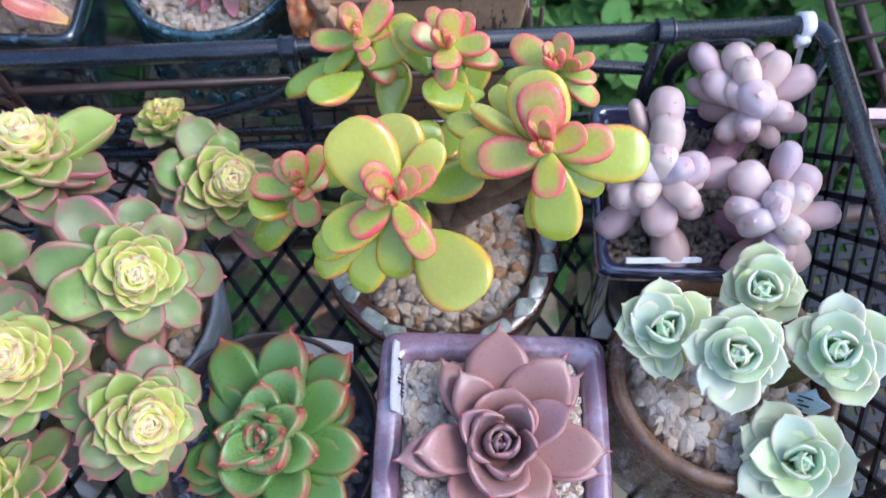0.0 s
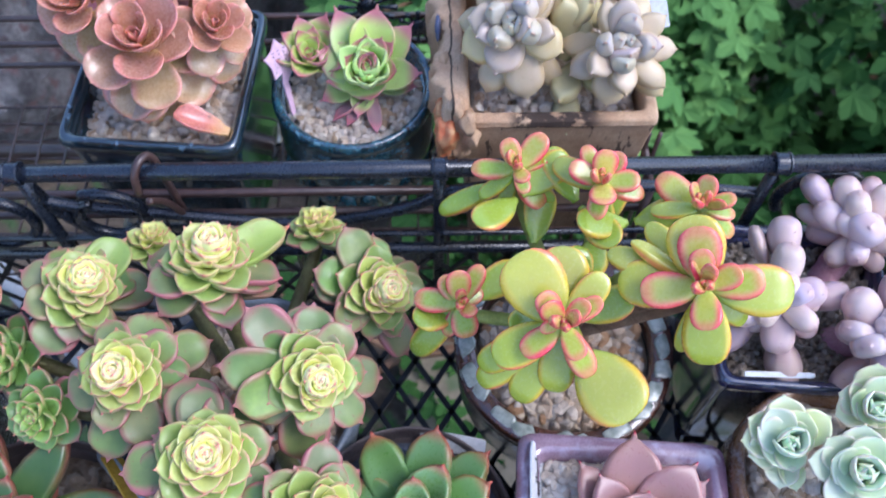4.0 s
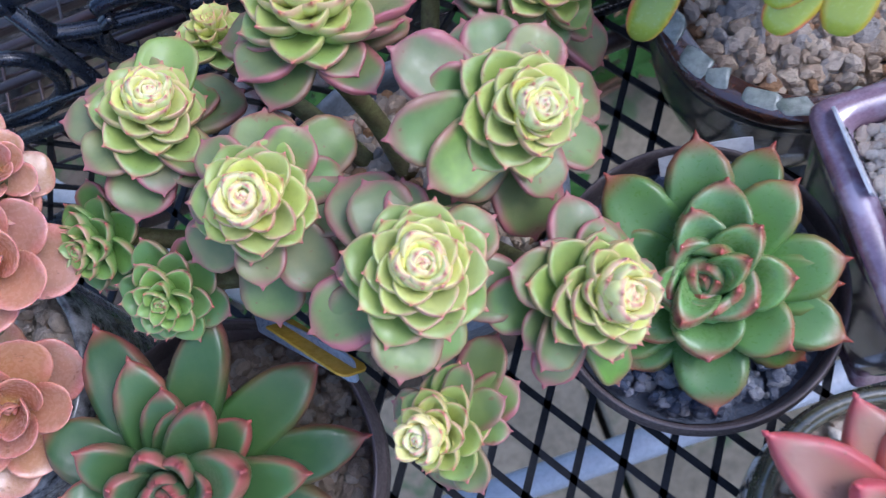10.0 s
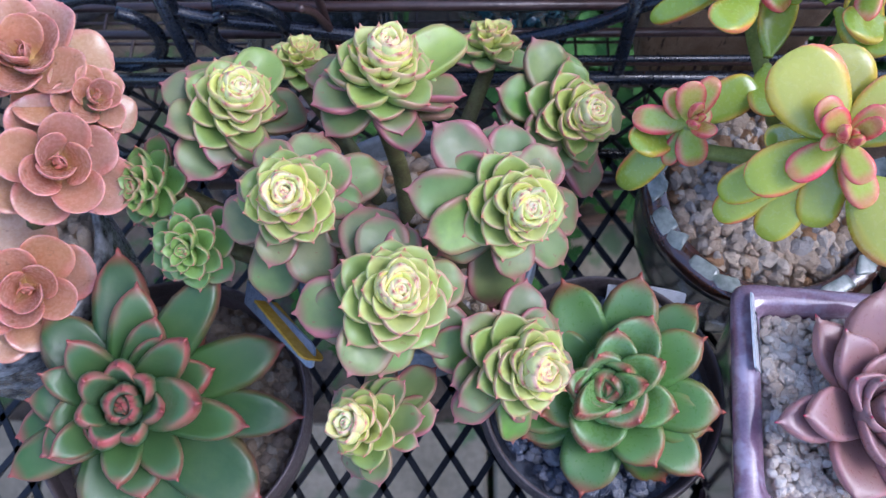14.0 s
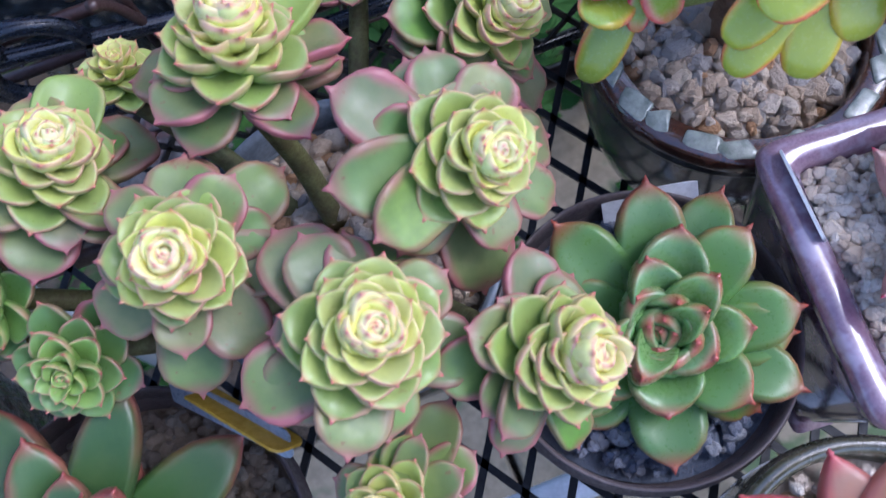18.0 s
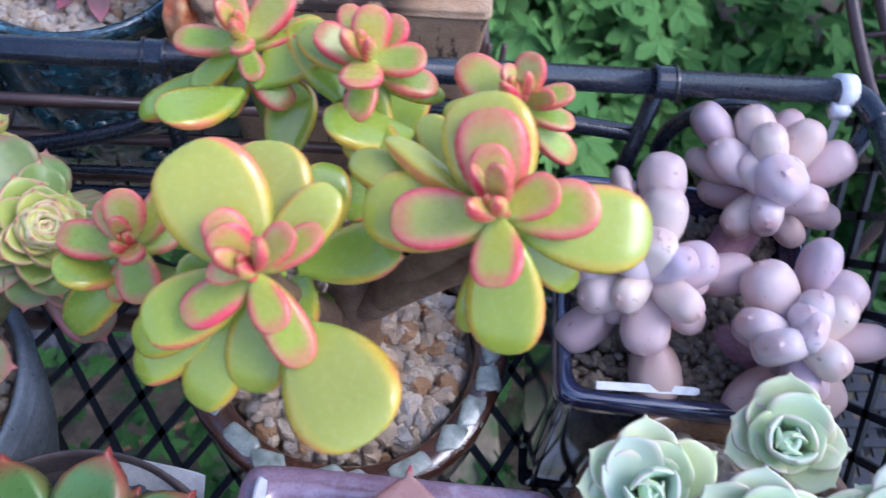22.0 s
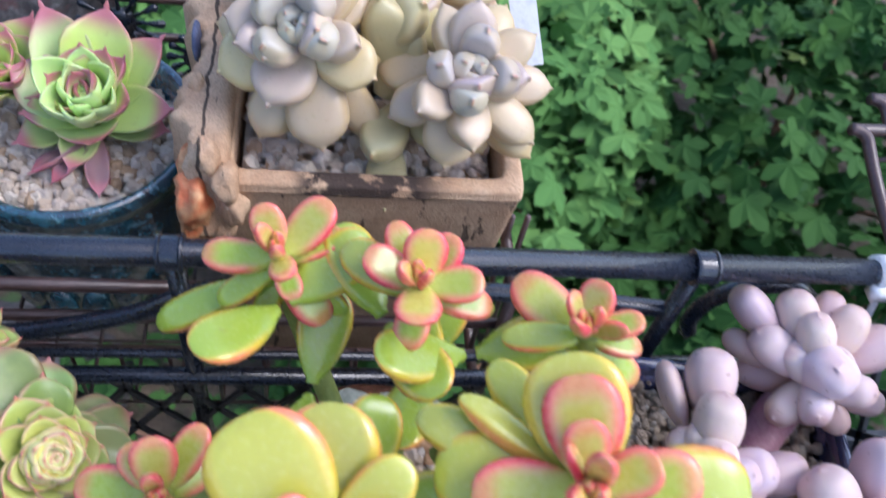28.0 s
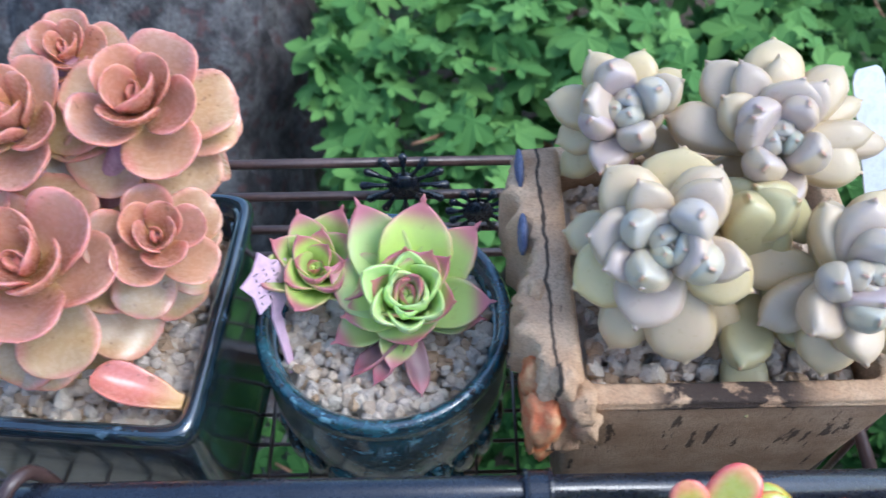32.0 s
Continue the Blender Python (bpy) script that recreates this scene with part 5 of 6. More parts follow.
# ---- racks and crate beyond the basket's end ----
rack = thing("wire_rack", "brown coated wire rack with nested curved frames", "rack", at=(0.26, 0.3, 0.8))


def rack_frame(x, y, z, dx, slope):
    bar("rack_bar", smooth_path([(x + 0.012, y - 0.13, z - 0.05 * slope), (x + 0.004, y - 0.05, z - 0.015), (x, y - 0.006, z), (x + 0.006, y, z + 0.001), (x + dx, y + 0.002, z)], 40), 0.0026, "rust", rack, "", 10)


rack_frame(0.205, 0.334, 0.925, 0.14, 0.6)
rack_frame(0.220, 0.352, 0.925, 0.14, 0.6)
rack_frame(0.236, 0.374, 0.925, 0.14, 0.6)
for k in range(6):
    bar("rack_wire", [(0.207 + 0.002 * k, 0.322 - 0.018 * k, 0.921 - 0.004 * k), (0.345, 0.345 - 0.018 * k, 0.921 - 0.004 * k)], 0.0010, "rust", rack)
bar("rack_bar", smooth_path([(0.2164, 0.230, 0.895), (0.2312, 0.2296, 0.895), (0.242, 0.2247, 0.895), (0.2497, 0.2128, 0.895), (0.2537, 0.199, 0.892), (0.2535, 0.17, 0.88), (0.252, 0.10, 0.85)], 40), 0.0036, "rust", rack, "", 10)
bar("rack_bar", smooth_path([(0.2213, 0.2300, 0.893), (0.2208, 0.2188, 0.893), (0.2244, 0.2157, 0.893), (0.2356, 0.2146, 0.893), (0.2510, 0.2159, 0.893)], 40), 0.0022, "rust", rack, "", 10)
bar("rack_leg", [(0.252, 0.10, 0.85), (0.252, 0.10, 0.02)], 0.004, "rust", rack)
bar("rack_leg", [(0.345, 0.36, 0.925), (0.345, 0.36, 0.02)], 0.004, "rust", rack)

crate = thing("plastic_crate", "slate grey plastic crate with a grid floor", "crate", at=(0.36, 0.14, 0.6))
pieces = []
for i in range(30):
    if i < 20:
        pieces.append(box((0.23 + 0.0135 * i, 0.135, 0.60), (0.0066, 0.40, 0.003)))
    pieces.append(box((0.36, -0.06 + 0.0135 * i, 0.6016), (0.27, 0.0060, 0.003)))
v, f = joined(pieces)
tagged(part("grid_floor", mesh_of("grid_floor", v, f, "crate", None, False), crate), kind="stuff")
for c, s in (((0.36, 0.335, 0.61), (0.28, 0.008, 0.03)), ((0.36, -0.066, 0.61), (0.28, 0.008, 0.03)), ((0.222, 0.135, 0.61), (0.008, 0.40, 0.03)), ((0.50, 0.135, 0.61), (0.008, 0.40, 0.03))):
    v, f = box(c, s)
    part("crate_wall", mesh_of("crate_wall", v, f, "crate", None, False), crate)
for x, y in ((0.23, -0.06), (0.49, -0.06), (0.23, 0.33), (0.49, 0.33)):
    v, f = loft((x, y), [(0.0, 0.010, 0.010, 0.5), (0.60, 0.010, 0.010, 0.5)], 0, 12)
    part("crate_leg", mesh_of("crate_leg", v, f, "crate", None, False), crate)

# ---- maple shrub, rock ----
def maple_leaf():
    """Five pointed lobes, slightly folded along the ribs."""
    out = [(0, -0.05, 0)]
    lobes = [(-125, 0.45), (-62, 0.82), (0, 1.0), (62, 0.82), (125, 0.45)]
    pts = []
    for i, (a, r) in enumerate(lobes):
        t = radians(90 + a)
        for da, rr in ((-27, 0.62), (-13, 0.82), (0, 1.0), (13, 0.82), (27, 0.62)):
            q = t + radians(da)
            pts.append((r * rr * math.cos(q), r * rr * math.sin(q), 0.10 * rr * rr * (-1 if da else -0.8) + (0.05 if abs(da) == 27 else 0)))
        if i < 4:
            q = radians(90 + (a + lobes[i + 1][0]) / 2)
            pts.append((0.50 * math.cos(q), 0.50 * math.sin(q), 0.03))
    pts.append((0.08 * math.cos(radians(-90)), 0.08 * math.sin(radians(-90)), 0))
    v = np.array([(0, 0, 0.02)] + pts)
    return v, [(0, i, i % len(pts) + 1) for i in range(1, len(pts) + 1)]


def shrub(label, base, spread, low, high, count, size, seed, skin, limbs=7):
    rng = random.Random(seed)
    tree = thing("maple_shrub", label, "maple", at=base)
    unit, tri = maple_leaf()
    pieces, twigs = [], []
    v, f = tube(smooth_path([base, (base[0] + 0.02, base[1], (base[2] + low) / 2), (base[0], base[1] + 0.02, high * 0.8)], 16), np.linspace(0.018, 0.006, 17)[:len(smooth_path([base, (base[0] + 0.02, base[1], (base[2] + low) / 2), (base[0], base[1] + 0.02, high * 0.8)], 16))], 8)
    part("trunk", mesh_of("trunk", v, f, "twig"), tree)
    for _ in range(limbs):
        t = rng.uniform(0, 2 * math.pi)
        end = (base[0] + spread[0] * rng.uniform(0.5, 1) * math.cos(t), base[1] + spread[1] * rng.uniform(0.5, 1) * math.sin(t), rng.uniform(low, high))
        mid = (base[0] + (end[0] - base[0]) * 0.45, base[1] + (end[1] - base[1]) * 0.45, end[2] * 0.75)
        p = smooth_path([(base[0], base[1], 0.2 * low + 0.05), mid, end], 14)
        v, f = tube(p, np.linspace(0.007, 0.0018, len(p)), 6)
        part("limb", mesh_of("limb", v, f, "twig"), tree)
    for _ in range(count):
        while True:
            a, b = rng.uniform(-1, 1), rng.uniform(-1, 1)
            if a * a + b * b < 1:
                break
        dome = math.sqrt(1 - 0.8 * (a * a + b * b))
        x, y = base[0] + a * spread[0], base[1] + b * spread[1]
        gap = noise.noise(Vector((x * 5, y * 5, seed)))
        z = low + (high - low) * dome * rng.uniform(0.35, 1.0) ** 0.7 + 0.10 * gap
        if gap < -0.28 and rng.random() < 0.75:
            continue
        s = size * rng.uniform(0.55, 1.15)
        e = Euler((rng.gauss(-0.35, 0.45), rng.gauss(0, 0.4), rng.uniform(0, 6.28))).to_matrix()
        pieces.append((unit * s @ np.array(e).T + np.array([x, y, max(0.03, z)]), tri))
    v, f = joined(pieces)
    tagged(part("crown", mesh_of("crown", v, f, skin, None, False), tree, "green five-lobed leaves"), kind="stuff")
    return tree


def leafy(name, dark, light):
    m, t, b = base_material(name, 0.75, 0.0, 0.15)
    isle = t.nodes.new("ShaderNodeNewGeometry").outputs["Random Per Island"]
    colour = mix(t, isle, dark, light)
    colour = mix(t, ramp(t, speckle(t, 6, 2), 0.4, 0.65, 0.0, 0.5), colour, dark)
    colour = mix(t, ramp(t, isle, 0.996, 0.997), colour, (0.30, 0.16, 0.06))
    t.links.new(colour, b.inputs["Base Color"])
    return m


# second green is a shaded copy: the garden's deep shade put into leaf colour
LIGHT_LEAF, SHADED_LEAF = leafy("maple_leaf_light", (0.075, 0.18, 0.045), (0.15, 0.29, 0.075)), leafy("maple_leaf_shaded", (0.022, 0.066, 0.014), (0.048, 0.118, 0.023))
shrub("leafy light green maple shrub behind the shelf", (0.12, 1.12, 0.0), (0.38, 0.45), 0.22, 0.50, 1700, 0.046, 3, LIGHT_LEAF)
shrub("tall green maple shrub with leaf colour darkened for shade", (0.68, 0.98, 0.0), (0.5, 0.45), 0.10, 0.40, 1500, 0.048, 4, SHADED_LEAF)
shrub("green maple seedlings on the ground with leaf colour darkened for shade", (0.36, 0.72, 0.0), (0.45, 0.26), 0.05, 0.22, 800, 0.042, 5, SHADED_LEAF)
shrub("green maple shrub at the garden edge with leaf colour darkened for shade", (-0.10, 1.9, 0.0), (0.8, 0.6), 0.2, 0.6, 1300, 0.055, 6, SHADED_LEAF)
shrub("low green maple seedlings under the stand with leaf colour darkened for shade", (-0.1, 0.52, 0.0), (0.5, 0.22), 0.03, 0.10, 220, 0.035, 8, SHADED_LEAF)

rock_bm = bmesh.new()
bmesh.ops.create_icosphere(rock_bm, subdivisions=4, radius=1.0)
for vert in rock_bm.verts:
    vert.co *= 1 + 0.22 * noise.fractal(vert.co * 1.7, 1.0, 2.0, 4)
rock_me = bpy.data.meshes.new("rock")
rock_bm.to_mesh(rock_me)
rock_bm.free()
rock_me.materials.append(M["rock"])
for i, (at, size) in enumerate((((-0.52, 1.22, 0.10), (0.26, 0.26, 0.42)), ((-0.95, 1.25, 0.1), (0.42, 0.4, 0.4)), ((-0.40, 0.68, 0.0), (0.14, 0.12, 0.10)))):
    ob = tagged(new("rock", rock_me), "mottled grey garden rock with lichen", "rock", "garden rocks")
    ob.location, ob.scale, ob.rotation_euler = at, size, (0, 0, i * 1.3)

# ---- pots and their gravel ----
Z = FLOOR + 0.002
vessel("plant_pot", "square mauve glazed pot with a thick rim", (0.026, 0.0885), Z, 0.880, 0.0505, 0.0495, 0.12, 0.0110, "mauve_glaze", -5.0, 0.80, 0.002, 0.0, 0.012, 4)
gravel("gravel", "pale pumice gravel in the mauve pot", (0.026, 0.0885), 0.8762, 0.0395, 0.0385, 0.1, (0.003, 0.0060), 620, "white_gravel", -5.0, 1)
vessel("plant_pot", "round dark brown plastic pot with a thin rim", (-0.0735, 0.1000), Z, 0.860, 0.0520, 0.0520, 1.0, 0.0028, "dark_clay", 0, 0.72)
gravel("gravel", "blue-grey slate chips in the brown pot", (-0.0735, 0.1000), 0.850, 0.048, 0.048, 1.0, (0.003, 0.0065), 520, "slate_gravel", 0, 2)
vessel("plant_pot", "round smoky glazed pot with a celadon patched rim", (0.0107, 0.1960), Z, 0.8535, 0.0580, 0.0580, 1.0, 0.009, "smoke", 0, 0.80, 0.0, 0.06)
gravel("gravel", "tan and grey gravel in the smoky pot", (0.0107, 0.1960), 0.847, 0.0485, 0.0485, 1.0, (0.004, 0.010), 460, "tan_gravel", 0, 3, 0.004)
vessel("plant_pot", "square navy glazed pot", (0.1290, 0.2020), Z, 0.890, 0.0470, 0.0470, 0.12, 0.006, "navy_glaze", -5.0, 0.86, 0.0015, 0.0, 0.012, 4)
gravel("gravel", "fine brown grit in the navy pot", (0.1290, 0.2020), 0.881, 0.041, 0.041, 0.1, (0.002, 0.004), 700, "fine_gravel", -5.0, 4)
vessel("plant_pot", "round brown stoneware pot", (0.1290, 0.1120), Z, 0.885, 0.0500, 0.0500, 1.0, 0.0065, "brown_glaze", 0, 0.80, 0.0, 0.05)
gravel("gravel", "pale tan gravel in the brown pot", (0.1290, 0.1120), 0.874, 0.0435, 0.0435, 1.0, (0.005, 0.012), 280, "pale_gravel", 0, 5)
vessel("plant_pot", "round grey clay pot speckled with black", (-0.1550, 0.1700), Z, 0.860, 0.0570, 0.0570, 1.0, 0.0045, "speckled", 0, 0.78, 0.0, 0.03)
gravel("gravel", "tan gravel in the speckled pot", (-0.1550, 0.1700), 0.848, 0.0520, 0.0520, 1.0, (0.004, 0.009), 330, "tan_gravel", 0, 6)
vessel("plant_pot", "round dark brown plastic pot", (-0.2590, 0.0930), Z, 0.850, 0.0600, 0.0600, 1.0, 0.0028, "dark_clay", 0, 0.72)
gravel("gravel", "dark brown grit in the dark pot", (-0.2590, 0.0930), 0.836, 0.0565, 0.0565, 1.0, (0.003, 0.007), 460, "fine_gravel", 0, 7)
vessel("plant_pot", "round pot with black and white glaze", (-0.3450, 0.1550), Z, 0.872, 0.0540, 0.0540, 1.0, 0.005, "stripe", 0, 0.82, 0.0, 0.04)
gravel("gravel", "pale gravel in the black and white pot", (-0.3450, 0.1550), 0.862, 0.0480, 0.0480, 1.0, (0.004, 0.008), 300, "pale_gravel", 0, 8)
vessel("plant_pot", "round cream pot with brown spots", (-0.1790, 0.0020), Z, 0.860, 0.0510, 0.0510, 1.0, 0.007, "spotted", 0, 0.82)
gravel("gravel", "pale gravel in the cream pot", (-0.1790, 0.0020), 0.850, 0.0440, 0.0440, 1.0, (0.004, 0.008), 240, "pale_gravel", 0, 9)
vessel("plant_pot", "round olive glazed pot with rounded belly", (-0.0450, 0.0000), Z, 0.868, 0.0490, 0.0490, 1.0, 0.006, "olive", 0, 0.82, 0.0, 0.04)
gravel("gravel", "pale gravel in the olive pot", (-0.0450, 0.0000), 0.857, 0.043, 0.043, 1.0, (0.004, 0.009), 230, "pale_gravel", 0, 10)
vessel("plant_pot", "oval cream pot painted with red and black patches", (0.1250, 0.0080), Z, 0.870, 0.0560, 0.0430, 1.0, 0.008, "koi", -8, 0.85, 0.0, 0.03, 0.012, 0, 0.05)
gravel("gravel", "grey gravel in the painted pot", (0.1250, 0.0080), 0.860, 0.047, 0.034, 1.0, (0.004, 0.010), 220, "pale_gravel", -8, 11)
vessel("plant_pot", "empty pale blue-grey glazed plant pot", (-0.3110, -0.0010), Z, 0.850, 0.0480, 0.0480, 1.0, 0.006, "blue_glaze", 0, 0.8)

ZB = BACK_FLOOR
vessel("plant_pot", "rectangular black glazed pot with blue highlights", (-0.2080, 0.3420), ZB, 0.912, 0.0500, 0.0520, 0.10, 0.006, "black_glaze", -5.0, 0.90, 0.003, 0.0, 0.012, 4)
gravel("gravel", "pale gravel in the black pot", (-0.2080, 0.3420), 0.897, 0.0435, 0.0455, 0.1, (0.003, 0.007), 480, "pale_gravel", -5.0, 12)
vessel("plant_pot", "round blue-green glazed bowl with an embossed band", (-0.1035, 0.3390), ZB, 0.904, 0.0470, 0.0470, 1.0, 0.0058, "teal_glaze", 0, 0.66, 0.002, 0.16, 0.012, 4)
gravel("gravel", "pale tan gravel in the blue-green bowl", (-0.1035, 0.3390), 0.894, 0.0420, 0.0420, 1.0, (0.003, 0.0062), 480, "pale_gravel", 0, 13)
vessel("plant_pot", "square tan stoneware pot with a driftwood side", (0.0060, 0.3380), ZB, 0.935, 0.0520, 0.0520, -0.9, 0.0068, "wood_clay", 0.0, 0.80, 0.0, sharp=True, rim_material="sand_clay")
gravel("gravel", "pale gravel in the stoneware pot", (0.0060, 0.3380), 0.927, 0.0442, 0.0442, 0.0, (0.003, 0.0075), 380, "pale_gravel", 0.0, 14)
pot = [o for o in scene.objects if o.name.startswith("plant_pot")][-1]
# rough driftwood-like board that makes the pot's side
verts, n, cols = [], 60, 18
for i in range(n + 1):
    s = i / n
    y = 0.281 + 0.096 * s
    edge = -0.0565 + 0.0034 * math.sin(s * 13) + 0.006 * noise.noise(Vector((s * 16, 0, 3)))
    top = 0.9420 + 0.006 * s - (0.030 * (1 - s / 0.10) ** 1.5 if s < 0.10 else 0) + 0.0008 * noise.noise(Vector((s * 30, 2, 3)))
    low = 0.908 + 0.010 * math.sin(s * 7 + 0.5)
    for k in range(cols):
        t = 2 * math.pi * k / cols
        cx, cz = math.copysign(abs(math.cos(t)) ** 0.35, math.cos(t)), math.copysign(abs(math.sin(t)) ** 0.4, math.sin(t))
        x = (edge - 0.0400) / 2 + (-0.0400 - edge) / 2 * cx
        rough = 0.0024 * noise.noise(Vector((s * 45, k * 1.7, 8)))
        verts.append((x + (rough if cx < 0 else 0), y, (top + low) / 2 + (top - low) / 2 * cz + (rough * 0.6 - (0.0012 if abs(x + 0.0480) < 0.0012 else 0) if cz > 0 else 0)))
part("side_board", mesh_of("side_board", verts, grid_faces(n + 1, cols) + [tuple(range(cols))[::-1], tuple(range(n * cols, (n + 1) * cols))], "sand_clay"), pot, "rough driftwood-like side of tan clay")
for y, z, r, mt in ((0.286, 0.915, 0.007, "wood_orange"), (0.296, 0.912, 0.010, "wood_orange"), (0.308, 0.906, 0.007, "wood_orange"), (0.345, 0.941, 0.007, "wood_blue"), (0.368, 0.944, 0.009, "wood_blue")):
    v, f = loft((0, 0), [(-1, 0.3, 0.3, 1), (-0.6, 0.8, 0.8, 1), (0, 1, 1, 1), (0.6, 0.8, 0.8, 1), (1, 0.3, 0.3, 1)], 0, 14)
    v = v * np.array([0.0018, r, r * 1.1]) + np.array([-0.0550, y, z])
    part("glaze_patch", mesh_of("glaze_patch", v, f, mt), pot, "orange glaze" if mt == "wood_orange" else "blue glaze")

# knots and orange glaze at the board's front end
lump = bmesh.new()
bmesh.ops.create_icosphere(lump, subdivisions=3, radius=1.0)
unit_lump = np.array([v.co[:] for v in lump.verts])
lump_faces = [tuple(v.index for v in f.verts) for f in lump.faces]
lump.free()
for i, (x, y, z, r, mt) in enumerate(((-0.047, 0.283, 0.922, 0.0085, "sand_clay"), (-0.053, 0.286, 0.931, 0.007, "sand_clay"), (-0.045, 0.282, 0.911, 0.008, "sand_clay"), (-0.050, 0.284, 0.901, 0.0085, "sand_clay"), (-0.058, 0.283, 0.912, 0.0115, "wood_orange"), (-0.058, 0.285, 0.898, 0.0105, "wood_orange"), (-0.060, 0.296, 0.914, 0.009, "wood_orange"), (-0.059, 0.318, 0.930, 0.005, "sand_clay"))):
    n = np.array([1 + 0.35 * noise.noise(Vector(q) * 1.6 + Vector((i * 5, 0, 0))) + 0.12 * noise.noise(Vector(q) * 5) for q in unit_lump])[:, None]
    part("knot", mesh_of("knot", unit_lump * n * r * np.array([0.55, 0.75, 0.95]) + np.array([x + 0.0065, y + 0.003, z + 0.013]), lump_faces, mt), pot, "orange glazed knot" if mt == "wood_orange" else "tan clay knot")

# celadon chips set in the rim of the smoky pot
pot = [o for o in scene.objects if o.name.startswith("plant_pot")][2]
v, f = loft((0.0107, 0.1960), [(0.8490, 0.0592, 0.0592, 1), (0.8535, 0.0596, 0.0596, 1), (0.8560, 0.0582, 0.0582, 1), (0.8560, 0.0490, 0.0490, 1), (0.8540, 0.0478, 0.0478, 1), (0.8450, 0.0474, 0.0474, 1)], 0, 80, 0.02)
part("rim_band", mesh_of("rim_band", v, f[:-2], "umber"), pot, "glossy umber rim")
rng = random.Random(3)
for k in range(22):
    t = 2 * math.pi * (k + rng.uniform(-0.25, 0.25)) / 22
    v, f = loft((0, 0), [(-0.0008, 1, 1, 0.7), (0.0001, 0.96, 0.94, 0.7), (0.0004, 0.7, 0.7, 0.7)], rng.uniform(0, 40), 14)
    v = v * np.array([rng.uniform(0.0036, 0.0050), rng.uniform(0.0042, 0.0082), 1.0]) * np.array([[1 + 0.3 * noise.noise(Vector((x * 3 + k * 7, y * 3, 0.5))), 1 + 0.3 * noise.noise(Vector((y * 3 - k * 5, x * 3, 1.5))), 1] for x, y, z in v])
    m = np.array(Euler((0, rng.uniform(0.05, 0.25), t)).to_matrix())
    part("rim_chip", mesh_of("rim_chip", v @ m.T + np.array([0.0107 + 0.0536 * math.cos(t), 0.196 + 0.0536 * math.sin(t), 0.8562]), f, "celadon"), pot)
# embossed bumps round the bowl
pot = [o for o in scene.objects if "blue-green glazed bowl" in o.get("label", "")][0]
for k in range(22):
    t = 2 * math.pi * k / 22
    v, f = loft((0, 0), [(-1, 0.3, 0.3, 1), (-0.5, 0.85, 0.85, 1), (0.2, 1, 1, 1), (0.7, 0.7, 0.7, 1), (1, 0.2, 0.2, 1)], 0, 10)
    v = v * np.array([0.0030, 0.0060, 0.011])
    r = 0.0445
    c, s = math.cos(t), math.sin(t)
    part("emboss", mesh_of("emboss", np.column_stack([-0.1035 + v[:, 0] * c - v[:, 1] * s + r * c, 0.339 + v[:, 0] * s + v[:, 1] * c + r * s, v[:, 2] + 0.846 + 0.004 * math.sin(t * 5)]), f, "teal_glaze"), pot)


# ---- labels ----
def label_plate(name, text, base, tip, width, face, material, shape="bar", thick=0.0009):
    """A plastic plant label from base (in the gravel) to tip, with its broad side towards face."""
    b, e = Vector(base), Vector(tip)
    d = (e - b)
    ln = d.length
    d.normalize()
    n = (Vector(face) - d * Vector(face).dot(d)).normalized()
    x = d.cross(n)
    if shape == "star":
        outline = [(-0.06, 0), (0.06, 0), (0.09, 0.5)]
        for k in range(10):
            t = radians(-54 + 36 * k)
            r = (0.5 if k % 2 == 0 else 0.33) * width / ln
            outline.append((r * math.cos(t) * ln / width, 0.78 + r * math.sin(t)))
        outline += [(-0.09, 0.5)]
        outline = outline[:3] + [o for o in outline[3:13] if o[1] > 0.55] + outline[13:]
    else:
        outline = [(-0.5, 0.0), (0.5, 0.0), (0.5, 0.93), (0.42, 0.98), (0.3, 1.0), (-0.3, 1.0), (-0.42, 0.98), (-0.5, 0.93)]
    k = len(outline)
    verts = [tuple(b + x * (u * width) + d * (w * ln) + n * s) for s in (-thick / 2, thick / 2) for u, w in outline]
    faces = [tuple(range(k))[::-1], tuple(range(k, 2 * k))] + [(i, (i + 1) % k, k + (i + 1) % k, k + i) for i in range(k)]
    plate = tagged(new(name, mesh_of(name, verts, faces, material, None, False)), text, "label")
    return plate, b, x, d, n, ln


def writing(plate_data, marks, width):
    """Strokes of handwriting that cannot be read, as plain bars (across, along, long, high)."""
    plate, b, x, d, n, ln = plate_data
    pieces = []
    for u, w, du, dw in marks:
        c = b + x * (u * width) + d * (w * ln) + n * 0.0007
        h, g = x * (du * width / 2), d * (dw * ln / 2)
        q = [c - h - g, c + h - g, c + h + g, c - h + g]
        pieces.append((np.array([tuple(p) for p in q] + [tuple(p + n * 0.0002) for p in q]), [(3, 2, 1, 0), (4, 5, 6, 7), (0, 1, 5, 4), (1, 2, 6, 5), (2, 3, 7, 6), (3, 0, 4, 7)]))
    v, f = joined(pieces)
    part("writing", mesh_of("writing", v, f, "ink", None, False), plate)


